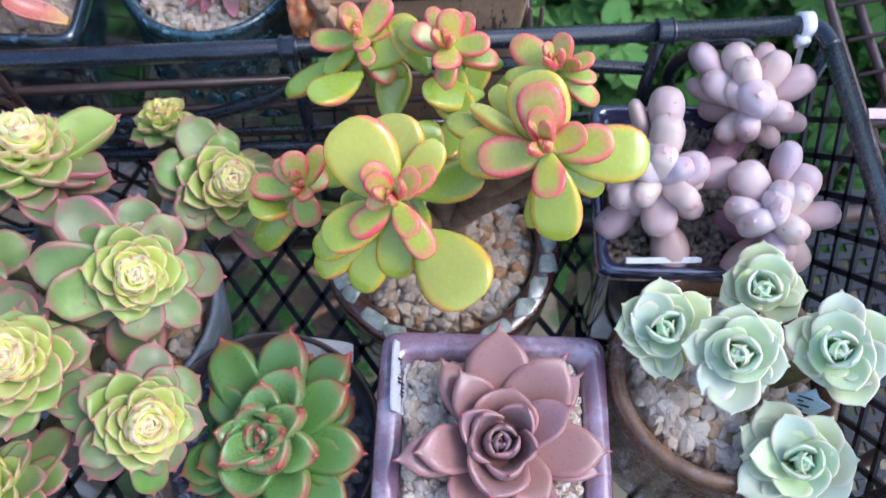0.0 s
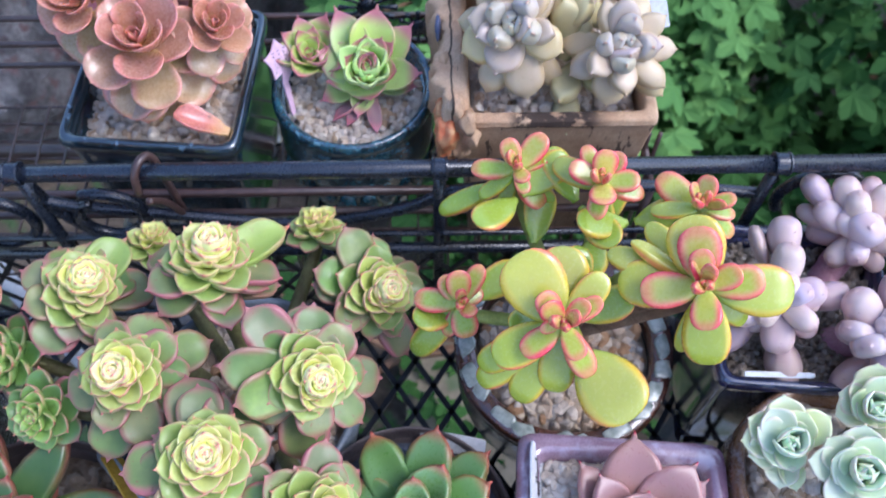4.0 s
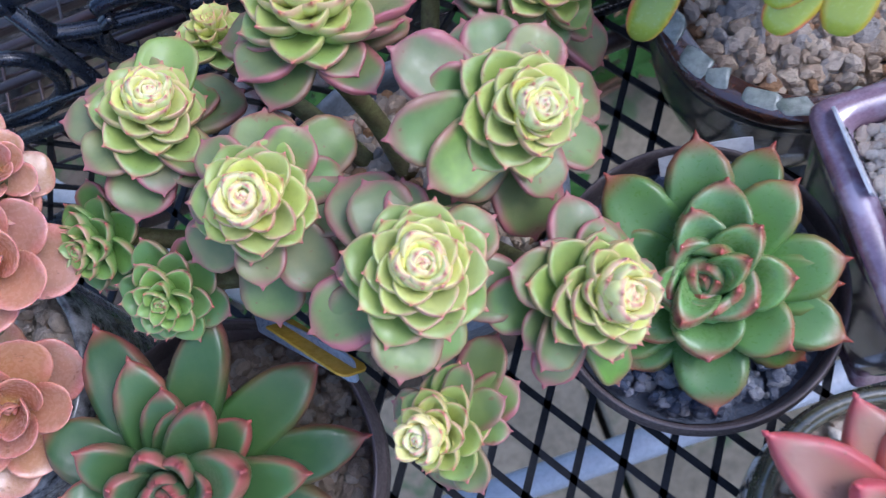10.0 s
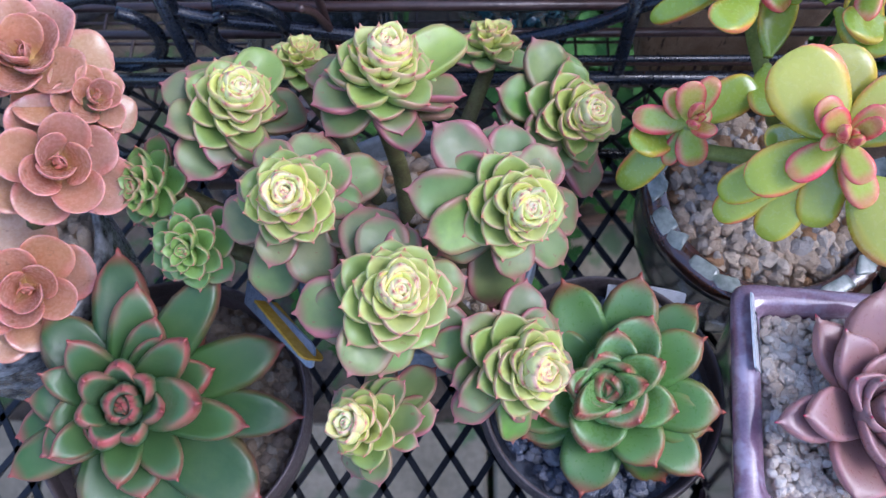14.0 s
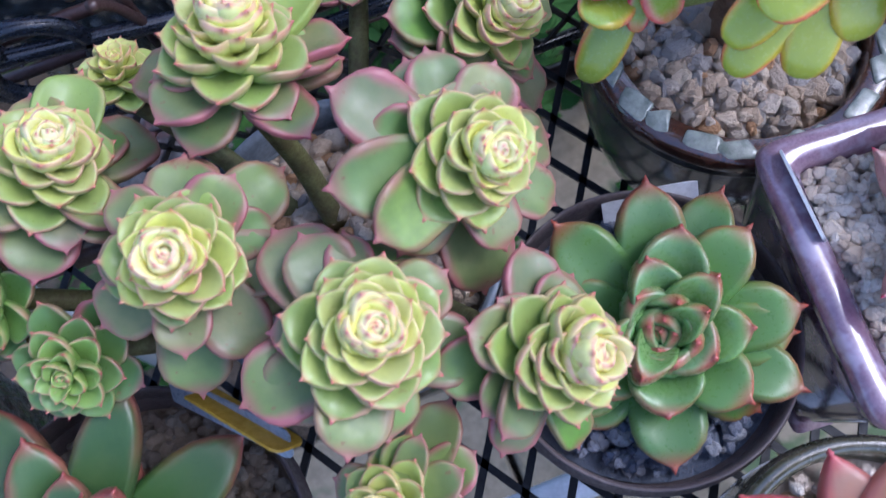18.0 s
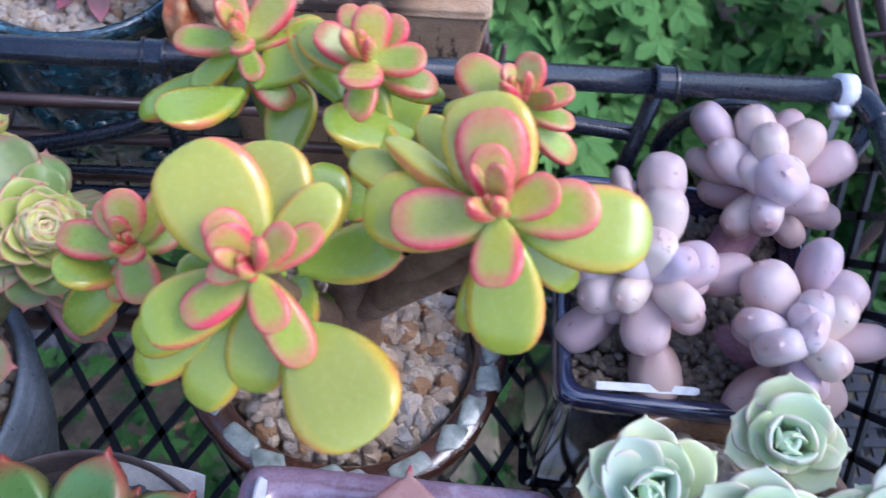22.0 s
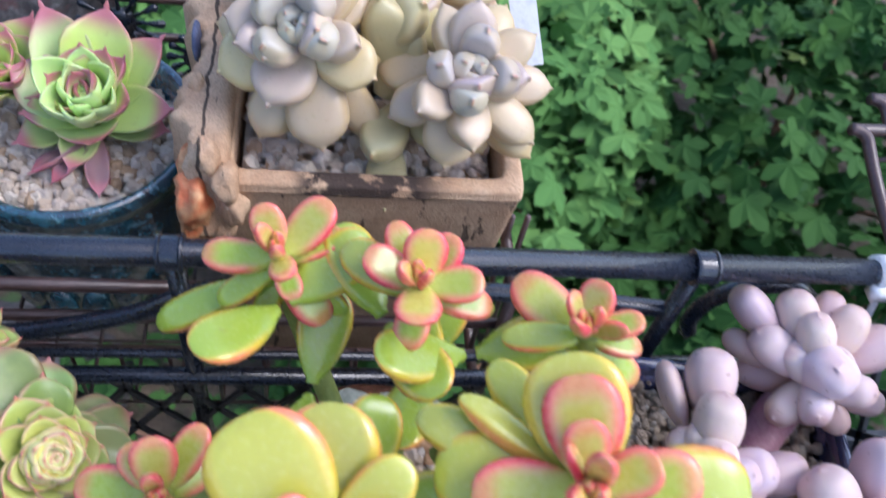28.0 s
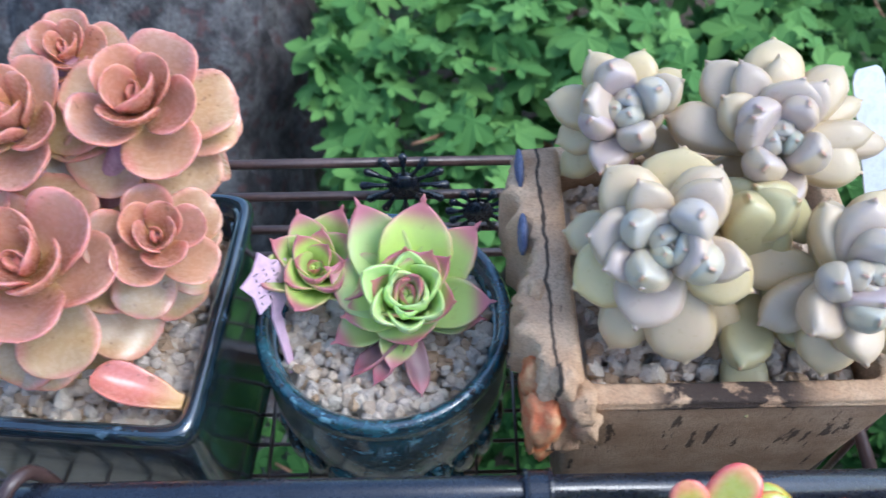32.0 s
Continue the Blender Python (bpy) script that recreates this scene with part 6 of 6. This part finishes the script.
p = label_plate("plant_label", "white plastic plant label with black writing in the mauve pot", (-0.0070, 0.1185, 0.868), (-0.0155, 0.1195, 0.8845), 0.032, (0.85, -0.05, 0.45), "tag")
rng = random.Random(5)
writing(p, [(0.25 - 0.055 * k, 0.62 + rng.uniform(-0.1, 0.1), rng.uniform(0.010, 0.035), rng.uniform(0.05, 0.20)) for k in range(10) for _ in range(2)], 0.032)
label_plate("plant_label", "blank white plastic plant label in the slate gravel", (-0.0515, 0.1400, 0.851), (-0.0507, 0.1468, 0.8588), 0.034, (-0.2, -0.5, 0.8), "tag")
label_plate("plant_label", "blank white plastic label lying in the navy pot", (0.0922, 0.1646, 0.8905), (0.126, 0.1626, 0.8915), 0.0027, (0, -0.4, 0.9), "tag")
p = label_plate("plant_label", "pale blue star-shaped plant label with black writing", (0.150, 0.082, 0.866), (0.1585, 0.0970, 0.899), 0.020, (-0.15, -0.6, 0.75), "blue_tag", "star")
writing(p, [(rng.uniform(-0.2, 0.2), 0.66 + 0.06 * k, rng.uniform(0.15, 0.4), 0.02) for k in range(5)], 0.016)
p = label_plate("plant_label", "pink star-shaped plant label with dark writing", (-0.1363, 0.3218, 0.8920), (-0.1437, 0.3435, 0.9340), 0.023, (0.75, -0.35, 0.55), "pink_tag", "star")
writing(p, [(0.16 - 0.16 * row + rng.uniform(-0.03, 0.03), 0.66 + 0.045 * k, *((rng.uniform(0.03, 0.09), 0.006) if k % 2 else (0.012, rng.uniform(0.02, 0.04)))) for row in range(3) for k in range(6)], 0.027)
label_plate("plant_label", "tall white plastic label behind the chalky rosettes", (0.0660, 0.3456, 0.9384), (0.0530, 0.3771, 0.9826), 0.010, (0.0, -0.8, 0.6), "tag")
label_plate("plant_label", "white plastic label leaning between two pots", (-0.307, 0.118, 0.846), (-0.298, 0.150, 0.868), 0.021, (0.2, -0.5, 0.8), "tag")
label_plate("plant_label", "pale pink plastic label lying across the wire rack", (0.2144, 0.2282, 0.9045), (0.2553, 0.2248, 0.9045), 0.005, (0, -0.2, 0.9), "pink_tag")
label_plate("plant_label", "folded grey-blue label with a yellow side", (-0.228, 0.142, 0.862), (-0.190, 0.103, 0.894), 0.011, (-0.5, -0.5, 0.7), "grey_tag")
label_plate("plant_label", "yellow card folded beside the grey label", (-0.216, 0.133, 0.875), (-0.1895, 0.102, 0.8965), 0.011, (0.7, -0.1, 0.7), "yellow")

# ---- plants ----
def plant(name, label, at):
    return thing(name, label, "succulent", "", "", at)


# many-headed green rosette plant
many = plant("rosette_succulent", "branching green rosettes with pink-edged leaves and yellow-green hearts", (-0.155, 0.17, 0.85))
LIME, SAGE, PLUM = (0.70, 0.70, 0.20), (0.145, 0.285, 0.05), (0.30, 0.14, 0.14)
HEADS = [  # key, centre, axis, size, leaves, heart, start
    ("AE_A", AE_A, 21, 20, 9, 20), ("AE_B", AE_B, 22, 22, 10, 70), ("AE_C", AE_C, 22, 24, 11, 10), ("AE_D", AE_D, 22, 20, 10, 100),
    ("AE_E", AE_E, 22, 22, 11, 50), ("AE_F", AE_F, 24, 24, 11, 35), ("AE_G", AE_G, 17, 18, 9, 80), ("AE_K", AE_K, 24, 26, 11, 0),
]
for i, (_, (c, a, rows), size, n, hs, st) in enumerate(HEADS):
    rosette("aeonium", many, c, a, rows + spiral(6, size * 1.45, (-14, 6), 0.62, st + 15, 0.1, (15, 8), 240 + i) + spiral(n + 11, size * 1.04, (10, 66), 0.76, st, 0.46, (10, -5), 40 + i, 0.10), LIME, SAGE, hs * 0.00075, 6, st + 30, 0.50, (66, 84), 30 + i, 0.0075, 1.0, (0.98, 0.92, 0.56), PLUM, fade=1.15, scooped=52, rings=((3, 1.2, hs * 0.80, 82, hs * 0.50, 1), (4, 2.4, hs * 0.98, 75, hs * 0.66, 0), (5, 3.6, hs * 1.18, 65, hs * 0.85, -1)))
for i, (c, a, size, st) in enumerate((((-0.119, 0.164, 0.932), (-0.08, 0.03, 1.0), 14, 10), ((-0.241, 0.146, 0.904), (-0.11, -0.55, 0.83), 19, 40), ((-0.264, 0.174, 0.902), (-0.43, -0.4, 0.81), 19, 90),
                                      ((-0.205, 0.239, 0.900), (0.24, 0.18, 0.95), 15, 0), ((-0.12, 0.247, 0.899), (0.07, 0.33, 0.94), 17, 60))):
    rosette("aeonium", many, c, a, spiral(26, size * 1.15, (0, 60), 0.72, st, 0.5, (8, -2), 60 + i, 0.2), LIME if i not in (1, 2) else (0.27, 0.41, 0.10), (0.19, 0.36, 0.12) if i not in (1, 2) else (0.10, 0.22, 0.06), size * 0.00045, 13, st + 30, 0.62, (48, 86), 70 + i, 0.002)
for _, (c, a, _r), *_x in HEADS:
    b = Vector(c) - Vector(a) * 0.02
    stem(many, [(-0.155 + (c[0] + 0.155) * 0.35, 0.17 + (c[1] - 0.17) * 0.35, 0.846), ((-0.155 + c[0] * 2 + (c[0] + 0.155) * 0) / 3, (0.17 + c[1] * 2) / 3, 0.875), tuple(b), tuple(Vector(c) + Vector(a) * 0.002)], 0.0044, 0.0034)
for c, a in (((-0.241, 0.146, 0.904), (-0.11, -0.55, 0.83)), ((-0.264, 0.174, 0.902), (-0.43, -0.4, 0.81)), ((-0.205, 0.239, 0.900), (0.24, 0.18, 0.95)), ((-0.12, 0.247, 0.899), (0.07, 0.33, 0.94)), ((-0.119, 0.164, 0.932), (-0.08, 0.03, 1.0))):
    stem(many, [(-0.155 + (c[0] + 0.155) * 0.3, 0.17 + (c[1] - 0.17) * 0.3, 0.846), ((-0.155 + c[0] * 2) / 3, (0.17 + c[1] * 2) / 3, 0.868), tuple(Vector(c) - Vector(a) * 0.012), c], 0.0042, 0.003)

# green rosette with red margins
p = plant("echeveria", "green pointed echeveria with red leaf tips", (-0.0735, 0.1, 0.85))
rosette("agavoides", p, AGAVOIDES[0], AGAVOIDES[1], AGAVOIDES[2] + spiral(6, 45, (-8, 2), 0.5, 20, 0.12, (8, 6), 55) + spiral(5, 45, (8, 16), 0.48, 62, 0.12, (5, 4), 51), (0.16, 0.30, 0.085), (0.10, 0.23, 0.045), 0.013, 4, 10, 0.62, (74, 84), 5, 0.002, 1.0, (0.17, 0.34, 0.15), scooped=33, rings=((3, 2.2, 14, 85, 11, 1), (4, 4.6, 17, 79, 14, 0), (5, 8, 21, 70, 17, -1)))
stem(p, [(-0.0735, 0.1, 0.843), tuple(AGAVOIDES[0])], 0.008, 0.008)
# dark green rosette with red rims
p = plant("echeveria", "dark green long-leaved echeveria with red leaf rims", (-0.259, 0.093, 0.84))
rosette("lipstick", p, LIPSTICK[0], LIPSTICK[1], [(q[0], q[1], q[2], q[3] * 1.36, q[4]) for q in LIPSTICK[2]] + spiral(7, 50, (-8, 8), 0.46, 5, 0.12, (9, 5), 57) + spiral(9, 43, (28, 48), 0.40, 25, 0.1, (2, 0), 58), (0.075, 0.15, 0.045), (0.035, 0.098, 0.022), 0.016, 4, 40, 0.5, (74, 84), 6, 0.004, 1.0, (0.12, 0.18, 0.13), scooped=99, rings=((3, 1.6, 15, 84, 8.5, 2), (5, 4.4, 20, 76, 10.5, 1), (7, 8, 27, 63, 13, 0)))
stem(p, [(-0.259, 0.093, 0.835), tuple(LIPSTICK[0])], 0.009, 0.009)
# dusky rosette
p = plant("echeveria", "dusky mauve-brown echeveria with pointed leaves", (0.026, 0.088, 0.87))
rosette("mauve", p, MAUVE[0], MAUVE[1], [(q[0], q[1], q[2], q[3] * 1.24, q[4]) for q in MAUVE[2] if q[2] < 50], (0.31, 0.165, 0.17), (0.365, 0.185, 0.172), 0.011, 3, 20, 0.66, (76, 84), 7, 0.004, 1.0, (0.30, 0.23, 0.245), scooped=40, rings=((3, 1.8, 12, 80, 9.5, 2), (3, 4.4, 15, 73, 13, 1), (5, 9, 20, 64, 16, 0)))
stem(p, [(0.026, 0.088, 0.862), tuple(MAUVE[0])], 0.008, 0.008)

# jade plant
p = plant("jade_plant", "jade plant with thick yellow-green red-edged leaves and a ringed trunk", (0.0107, 0.196, 0.846))
GOLD, GRASS, BLUSH = (0.52, 0.49, 0.035), (0.32, 0.43, 0.05), (0.62, 0.52, 0.13)
for i, h in enumerate((C1, CR, CL, CB1, CB2, CB3)):
    small = i > 1
    rosette("small_jade" if small else "jade", p, h[0], h[1], h[2], BLUSH, GRASS if small else blend(GRASS, GOLD, 0.35), 0.015 if small else 0.019, 4, 25 + 40 * i, 0.36, (60, 80), 90 + i, 0.0, 1.0, (0.80, 0.64, 0.14), None, 34, 21 if small else 26)
    c, a = Vector(h[0]), Vector(h[1]).normalized()
    fork = (0.012 + (c.x - 0.012) * (0.1 if i == 2 else 0.3), 0.198 + (c.y - 0.198) * 0.3, 0.893 + 0.01 * (i % 3) - (0.025 if i == 2 else 0))
    stem(p, [fork, tuple(c - a * (0.045 if i == 2 else 0.024) + Vector((0, 0, -0.004))), tuple(c - a * 0.010), tuple(c - a * 0.002)], 0.0034 if small else 0.0046, 0.0026, "green_stem" if small else "bark", "branch", 8)
for i, (c, az) in enumerate((((-0.020, 0.229, 0.952), 40), ((0.008, 0.226, 0.950), 120), ((0.030, 0.215, 0.952), 10), ((0.020, 0.222, 0.930), 70), ((-0.045, 0.190, 0.925), 30), ((-0.012, 0.215, 0.930), 80), ((0.050, 0.205, 0.945), 60), ((-0.003, 0.169, 0.950), 15), ((0.000, 0.176, 0.940), 80))):
    for k in (0, 180):
        ob = part("leaf", LEAF_MESH["jade"][0], p, "", leaf_pose(c, (0, -0.25, 1), az + k, 0.030, 22 if k else 8, 0.016, 0.0, 0.002, 10))
        ob.color = (*GRASS, 1)
stem(p, [(0.0125, 0.195, 0.838), (0.011, 0.197, 0.862), (0.013, 0.199, 0.888), (0.013, 0.200, 0.905)], 0.0125, 0.0075, "bark", "trunk", 6)
stem(p, [(0.012, 0.196, 0.872), (-0.008, 0.183, 0.905), (-0.010, 0.168, 0.955)], 0.0066, 0.0045, "bark", "branch", 5)
stem(p, [(0.012, 0.198, 0.876), (0.026, 0.190, 0.905), (0.040, 0.180, 0.950), (0.045, 0.170, 0.975)], 0.0068, 0.0042, "bark", "branch", 9)

# lilac moonstones plant
p = plant("pachyphytum", "powdery lilac pachyphytum with plump egg-shaped leaves", (0.129, 0.202, 0.88))
for i, h in enumerate((PT, PR, PL)):
    rosette("pachy", p, h[0], h[1], h[2] + spiral(5, 25, (-12, 4), 0.56, 30 + 70 * i, 0.2, (10, 6), 17 + i) + spiral(6, 23, (14, 58), 0.56, 80 + 50 * i, 0.15, (3, 0), 21 + i), (0.66, 0.54, 0.525), (0.50, 0.335, 0.315), 0.009, 3, 60 * i, 0.7, (50, 84), 100 + i, 0.0, 1.0, (0.74, 0.70, 0.74), None, 22)
    c, a = Vector(h[0]), Vector(h[1]).normalized()
    stem(p, [(0.129 + (c.x - 0.129) * 0.5, 0.202 + (c.y - 0.202) * 0.5, 0.876), tuple(c - a * 0.02), tuple(c + a * 0.002)], 0.0075, 0.0065, "pink_stem", "stem", 6)

# pale blue-green rosettes
p = plant("echeveria", "pale blue-green echeveria with five round-leaved rosettes", (0.129, 0.112, 0.875))
for i, (c, a, rows) in enumerate((GL_C, GL_L, GL_T, GL_R, GL_B)):
    rosette("glauca", p, c, a, [(q[0], q[1], q[2], q[3] * 1.12, q[4]) for q in rows if q[2] < 50], (0.60, 0.76, 0.45), (0.70, 0.66, 0.46), 0.0125, 4, 15 + 40 * i, 0.74, (68, 80), 110 + i, 0.003, 1.0, (0.62, 0.82, 0.60), scooped=33, rings=((3, 1.2, 10.5, 77, 9.5, 1), (3, 3, 14, 66, 14, 0)))
    stem(p, [(0.129 + (c[0] - 0.129) * 0.4, 0.112 + (c[1] - 0.112) * 0.4, 0.868), ((0.129 + c[0] * 2) / 3, (0.112 + c[1] * 2) / 3, 0.880), c], 0.005, 0.0045)

# chalky rosettes in the stoneware pot
p = plant("graptoveria", "chalky grey-lilac rosettes with plump leaves crowding a stoneware pot", (0.006, 0.338, 0.925))
for i, (c, a, rows) in enumerate((GA, GB, G_C, G_D)):
    rosette("grapto", p, c, a, [(q[0], q[1], q[2], q[3] * 1.12, q[4]) for q in rows] + spiral(5, 27 if i != 2 else 22, (-24, -8), 0.55, 25 * i, 0.1, (14, 8), 90 + i) + spiral(3, 25, (26, 36), 0.60, 60 + 25 * i, 0.1, (2, 1), 94 + i), (0.51, 0.40, 0.325), (0.55, 0.42, 0.25), 0.009, 3, 30 * i, 0.56, (64, 78), 120 + i, 0.002, 1.0, (0.44, 0.42, 0.37), (0.56, 0.46, 0.22), 31, rings=((3, 2, 12, 74, 9, 0), (4, 5, 18, 58, 12.5, -1)))
    stem(p, [(0.006 + (c[0] - 0.006) * 0.8, 0.342 + (c[1] - 0.342) * 0.8, 0.918), tuple(Vector(c) - Vector(a).normalized() * 0.016), c], 0.0036, 0.003, "pink_stem")

for c, az, ln, el, wd in (((0.014, 0.326, 0.950), 100, 0.031, 40, 0.017), ((0.010, 0.322, 0.942), 60, 0.030, 18, 0.016), ((0.016, 0.318, 0.940), 250, 0.028, 30, 0.016), ((0.020, 0.322, 0.944), 300, 0.026, 10, 0.015), ((0.004, 0.334, 0.955), 20, 0.030, 30, 0.017),
                          ((-0.004, 0.345, 0.958), 350, 0.028, 20, 0.016), ((0.012, 0.340, 0.957), 200, 0.026, 25, 0.015), ((0.030, 0.330, 0.958), 140, 0.028, 24, 0.015), ((0.012, 0.310, 0.934), 270, 0.026, -5, 0.015)):
    ob = part("leaf", LEAF_MESH["grapto"][0], p, "", leaf_pose(c, (-0.2, -0.55, 0.8), az, ln, el, wd, 0.0))
    ob.color = (0.50, 0.44, 0.22, 1)

# lime rosettes with purple tips
p = plant("sempervivum", "lime green houseleek with purple leaf tips and a small offset", (-0.1, 0.339, 0.895))
rosette("semper", p, SV[0], SV[1], [(q[0], q[1] * 1.06, q[2] + 14, q[3] * 1.2, q[4]) for q in SV[2]] + spiral(5, 30, (4, 16), 0.56, 70, 0.1, (8, 6), 97), (0.58, 0.74, 0.24), (0.46, 0.58, 0.16), 0.021, 7, 40, 0.52, (70, 84), 130, 0.002, 1.0, (0.62, 0.84, 0.34), rings=((5, 4, 23, 74, 12, 0), (6, 6, 26, 62, 15, 0)))
rosette("semper", p, (-0.128, 0.350, 0.911), (0.15, -0.24, 0.95), spiral(15, 31, (40, 68), 0.56, 60, 0.4, (4, -2), 96), (0.48, 0.62, 0.15), (0.42, 0.50, 0.12), 0.013, 8, 0, 0.55, (60, 85), 131)
for i, (az, ln, el, wd) in enumerate(((222, 0.027, -4, 0.010), (238, 0.024, -10, 0.008), (280, 0.025, -12, 0.009), (292, 0.020, -34, 0.006))):
    ob = part("withered_leaf", LEAF_MESH["semper"][2], p, "withered purple leaf", leaf_pose((-0.094, 0.331, 0.904), (0.0, -0.1, 1), az, ln, el, wd, 0.0, 0.0, 35 - 25 * i))
    ob.color = (0.27, 0.13, 0.16, 1)
stem(p, [(-0.096, 0.343, 0.886), tuple(SV[0])], 0.007, 0.007)

# salmon rosettes at the back and at the side
SALMON, OCHRE = (0.52, 0.22, 0.135), (0.46, 0.29, 0.16)
p = plant("graptosedum", "salmon-orange round-leaved rosettes in a black pot", (-0.208, 0.342, 0.905))
for i, (c, a, size, st) in enumerate((((-0.174, 0.3665, 0.982), (0.15, -0.32, 0.93), 29, 20), ((-0.170, 0.3335, 0.957), (0.35, -0.38, 0.86), 23, 50), ((-0.2065, 0.3225, 0.958), (0.05, -0.30, 0.95), 34, 80), ((-0.212, 0.3620, 0.980), (0.0, -0.3, 0.95), 27, 10), ((-0.203, 0.392, 0.980), (0.15, -0.3, 0.94), 20, 40), ((-0.238, 0.345, 0.965), (-0.15, -0.45, 0.88), 28, 70))):
    rosette("orange", p, c, a, spiral(11, size, (6, 70), 0.86, st, 0.44, (9, 0), 140 + i) + spiral(6, size * 1.1, (-28, -6), 0.86, st + 20, 0.1, (18, 11), 240 + i) + spiral(7, size * 1.15, (-50, -22), 0.84, st + 70, 0.1, (34, 20), 260 + i), SALMON, OCHRE, size * 0.00036, 4, st, 0.66, (60, 82), 140 + i, 0.001, 1.0, (0.62, 0.26, 0.20), (0.48, 0.34, 0.14))
    stem(p, [(-0.208 + (c[0] + 0.208) * 0.45, 0.342 + (c[1] - 0.342) * 0.45, 0.9), tuple((np.array(c) + np.array((-0.208, 0.342, 0.92))) / 2), c], 0.0042, 0.0034, "pink_stem")
ob = tagged(new("fallen_leaf", LEAF_MESH["orange"][0]), "fallen coral-pink leaf on the gravel", "leaf")
ob.color = (0.60, 0.20, 0.16, 1)
ob.matrix_basis = leaf_pose((-0.169, 0.302, 0.9075), (0.1, 0, 1), 172, 0.030, 2, 0.014, 0.0)
p = plant("graptosedum", "salmon-pink round-leaved rosettes in a black and white pot", (-0.345, 0.155, 0.87))
for i, (c, a, size, st) in enumerate((((-0.304, 0.211, 0.940), (0.3, -0.1, 0.95), 32, 20), ((-0.292, 0.174, 0.922), (0.40, -0.30, 0.86), 33, 60), ((-0.313, 0.134, 0.888), (0.42, -0.36, 0.83), 33, 100), ((-0.279, 0.199, 0.930), (0.57, -0.2, 0.8), 19, 0))):
    rosette("orange", p, c, a, spiral(13, size, (0, 66), 0.84, st, 0.46, (11, 0), 150 + i), (0.50, 0.225, 0.14), (0.46, 0.26, 0.14), size * 0.00036, 5, st, 0.64, (60, 82), 150 + i, 0.001, 1.0, (0.72, 0.34, 0.26), (0.60, 0.38, 0.20))
    stem(p, [(-0.34, 0.155, 0.868), ((-0.345 + c[0] * 2) / 3, (0.155 + c[1] * 2) / 3, c[2] - 0.03), c], 0.006, 0.0045)

# red rosette, pink rosette and olive rosette at the near edge
p = plant("echeveria", "olive echeveria with broad red margins", (-0.045, 0.0, 0.86))
rosette("red", p, RED[0], RED[1], RED[2], (0.38, 0.15, 0.11), (0.30, 0.21, 0.09), 0.018, 7, 10, 0.55, (55, 84), 160)
stem(p, [(-0.045, 0.0, 0.852), tuple(RED[0])], 0.008, 0.008)
p = plant("echeveria", "pale green and peach echeveria in the painted pot", (0.125, 0.008, 0.865))
rosette("glauca", p, KOI[0], KOI[1], KOI[2] + spiral(8, 34, (0, 20), 0.6, -60, 0.2, (4, 2), 163), (0.52, 0.56, 0.18), (0.58, 0.52, 0.24), 0.014, 5, 30, 0.6, (58, 84), 161)
stem(p, [(0.125, 0.008, 0.856), tuple(KOI[0])], 0.007, 0.007)
p = plant("echeveria", "small pink echeveria in the cream pot", (-0.179, 0.002, 0.855))
rosette("mauve", p, (-0.176, 0.012, 0.868), (0.1, -0.1, 1.0), spiral(14, 38, (18, 58), 0.55, 92, 0.4, (2, 0), 165), (0.66, 0.36, 0.36), (0.66, 0.34, 0.34), 0.014, 6, 0, 0.55, (58, 84), 162)
stem(p, [(-0.179, 0.002, 0.846), (-0.176, 0.012, 0.868)], 0.006, 0.006)
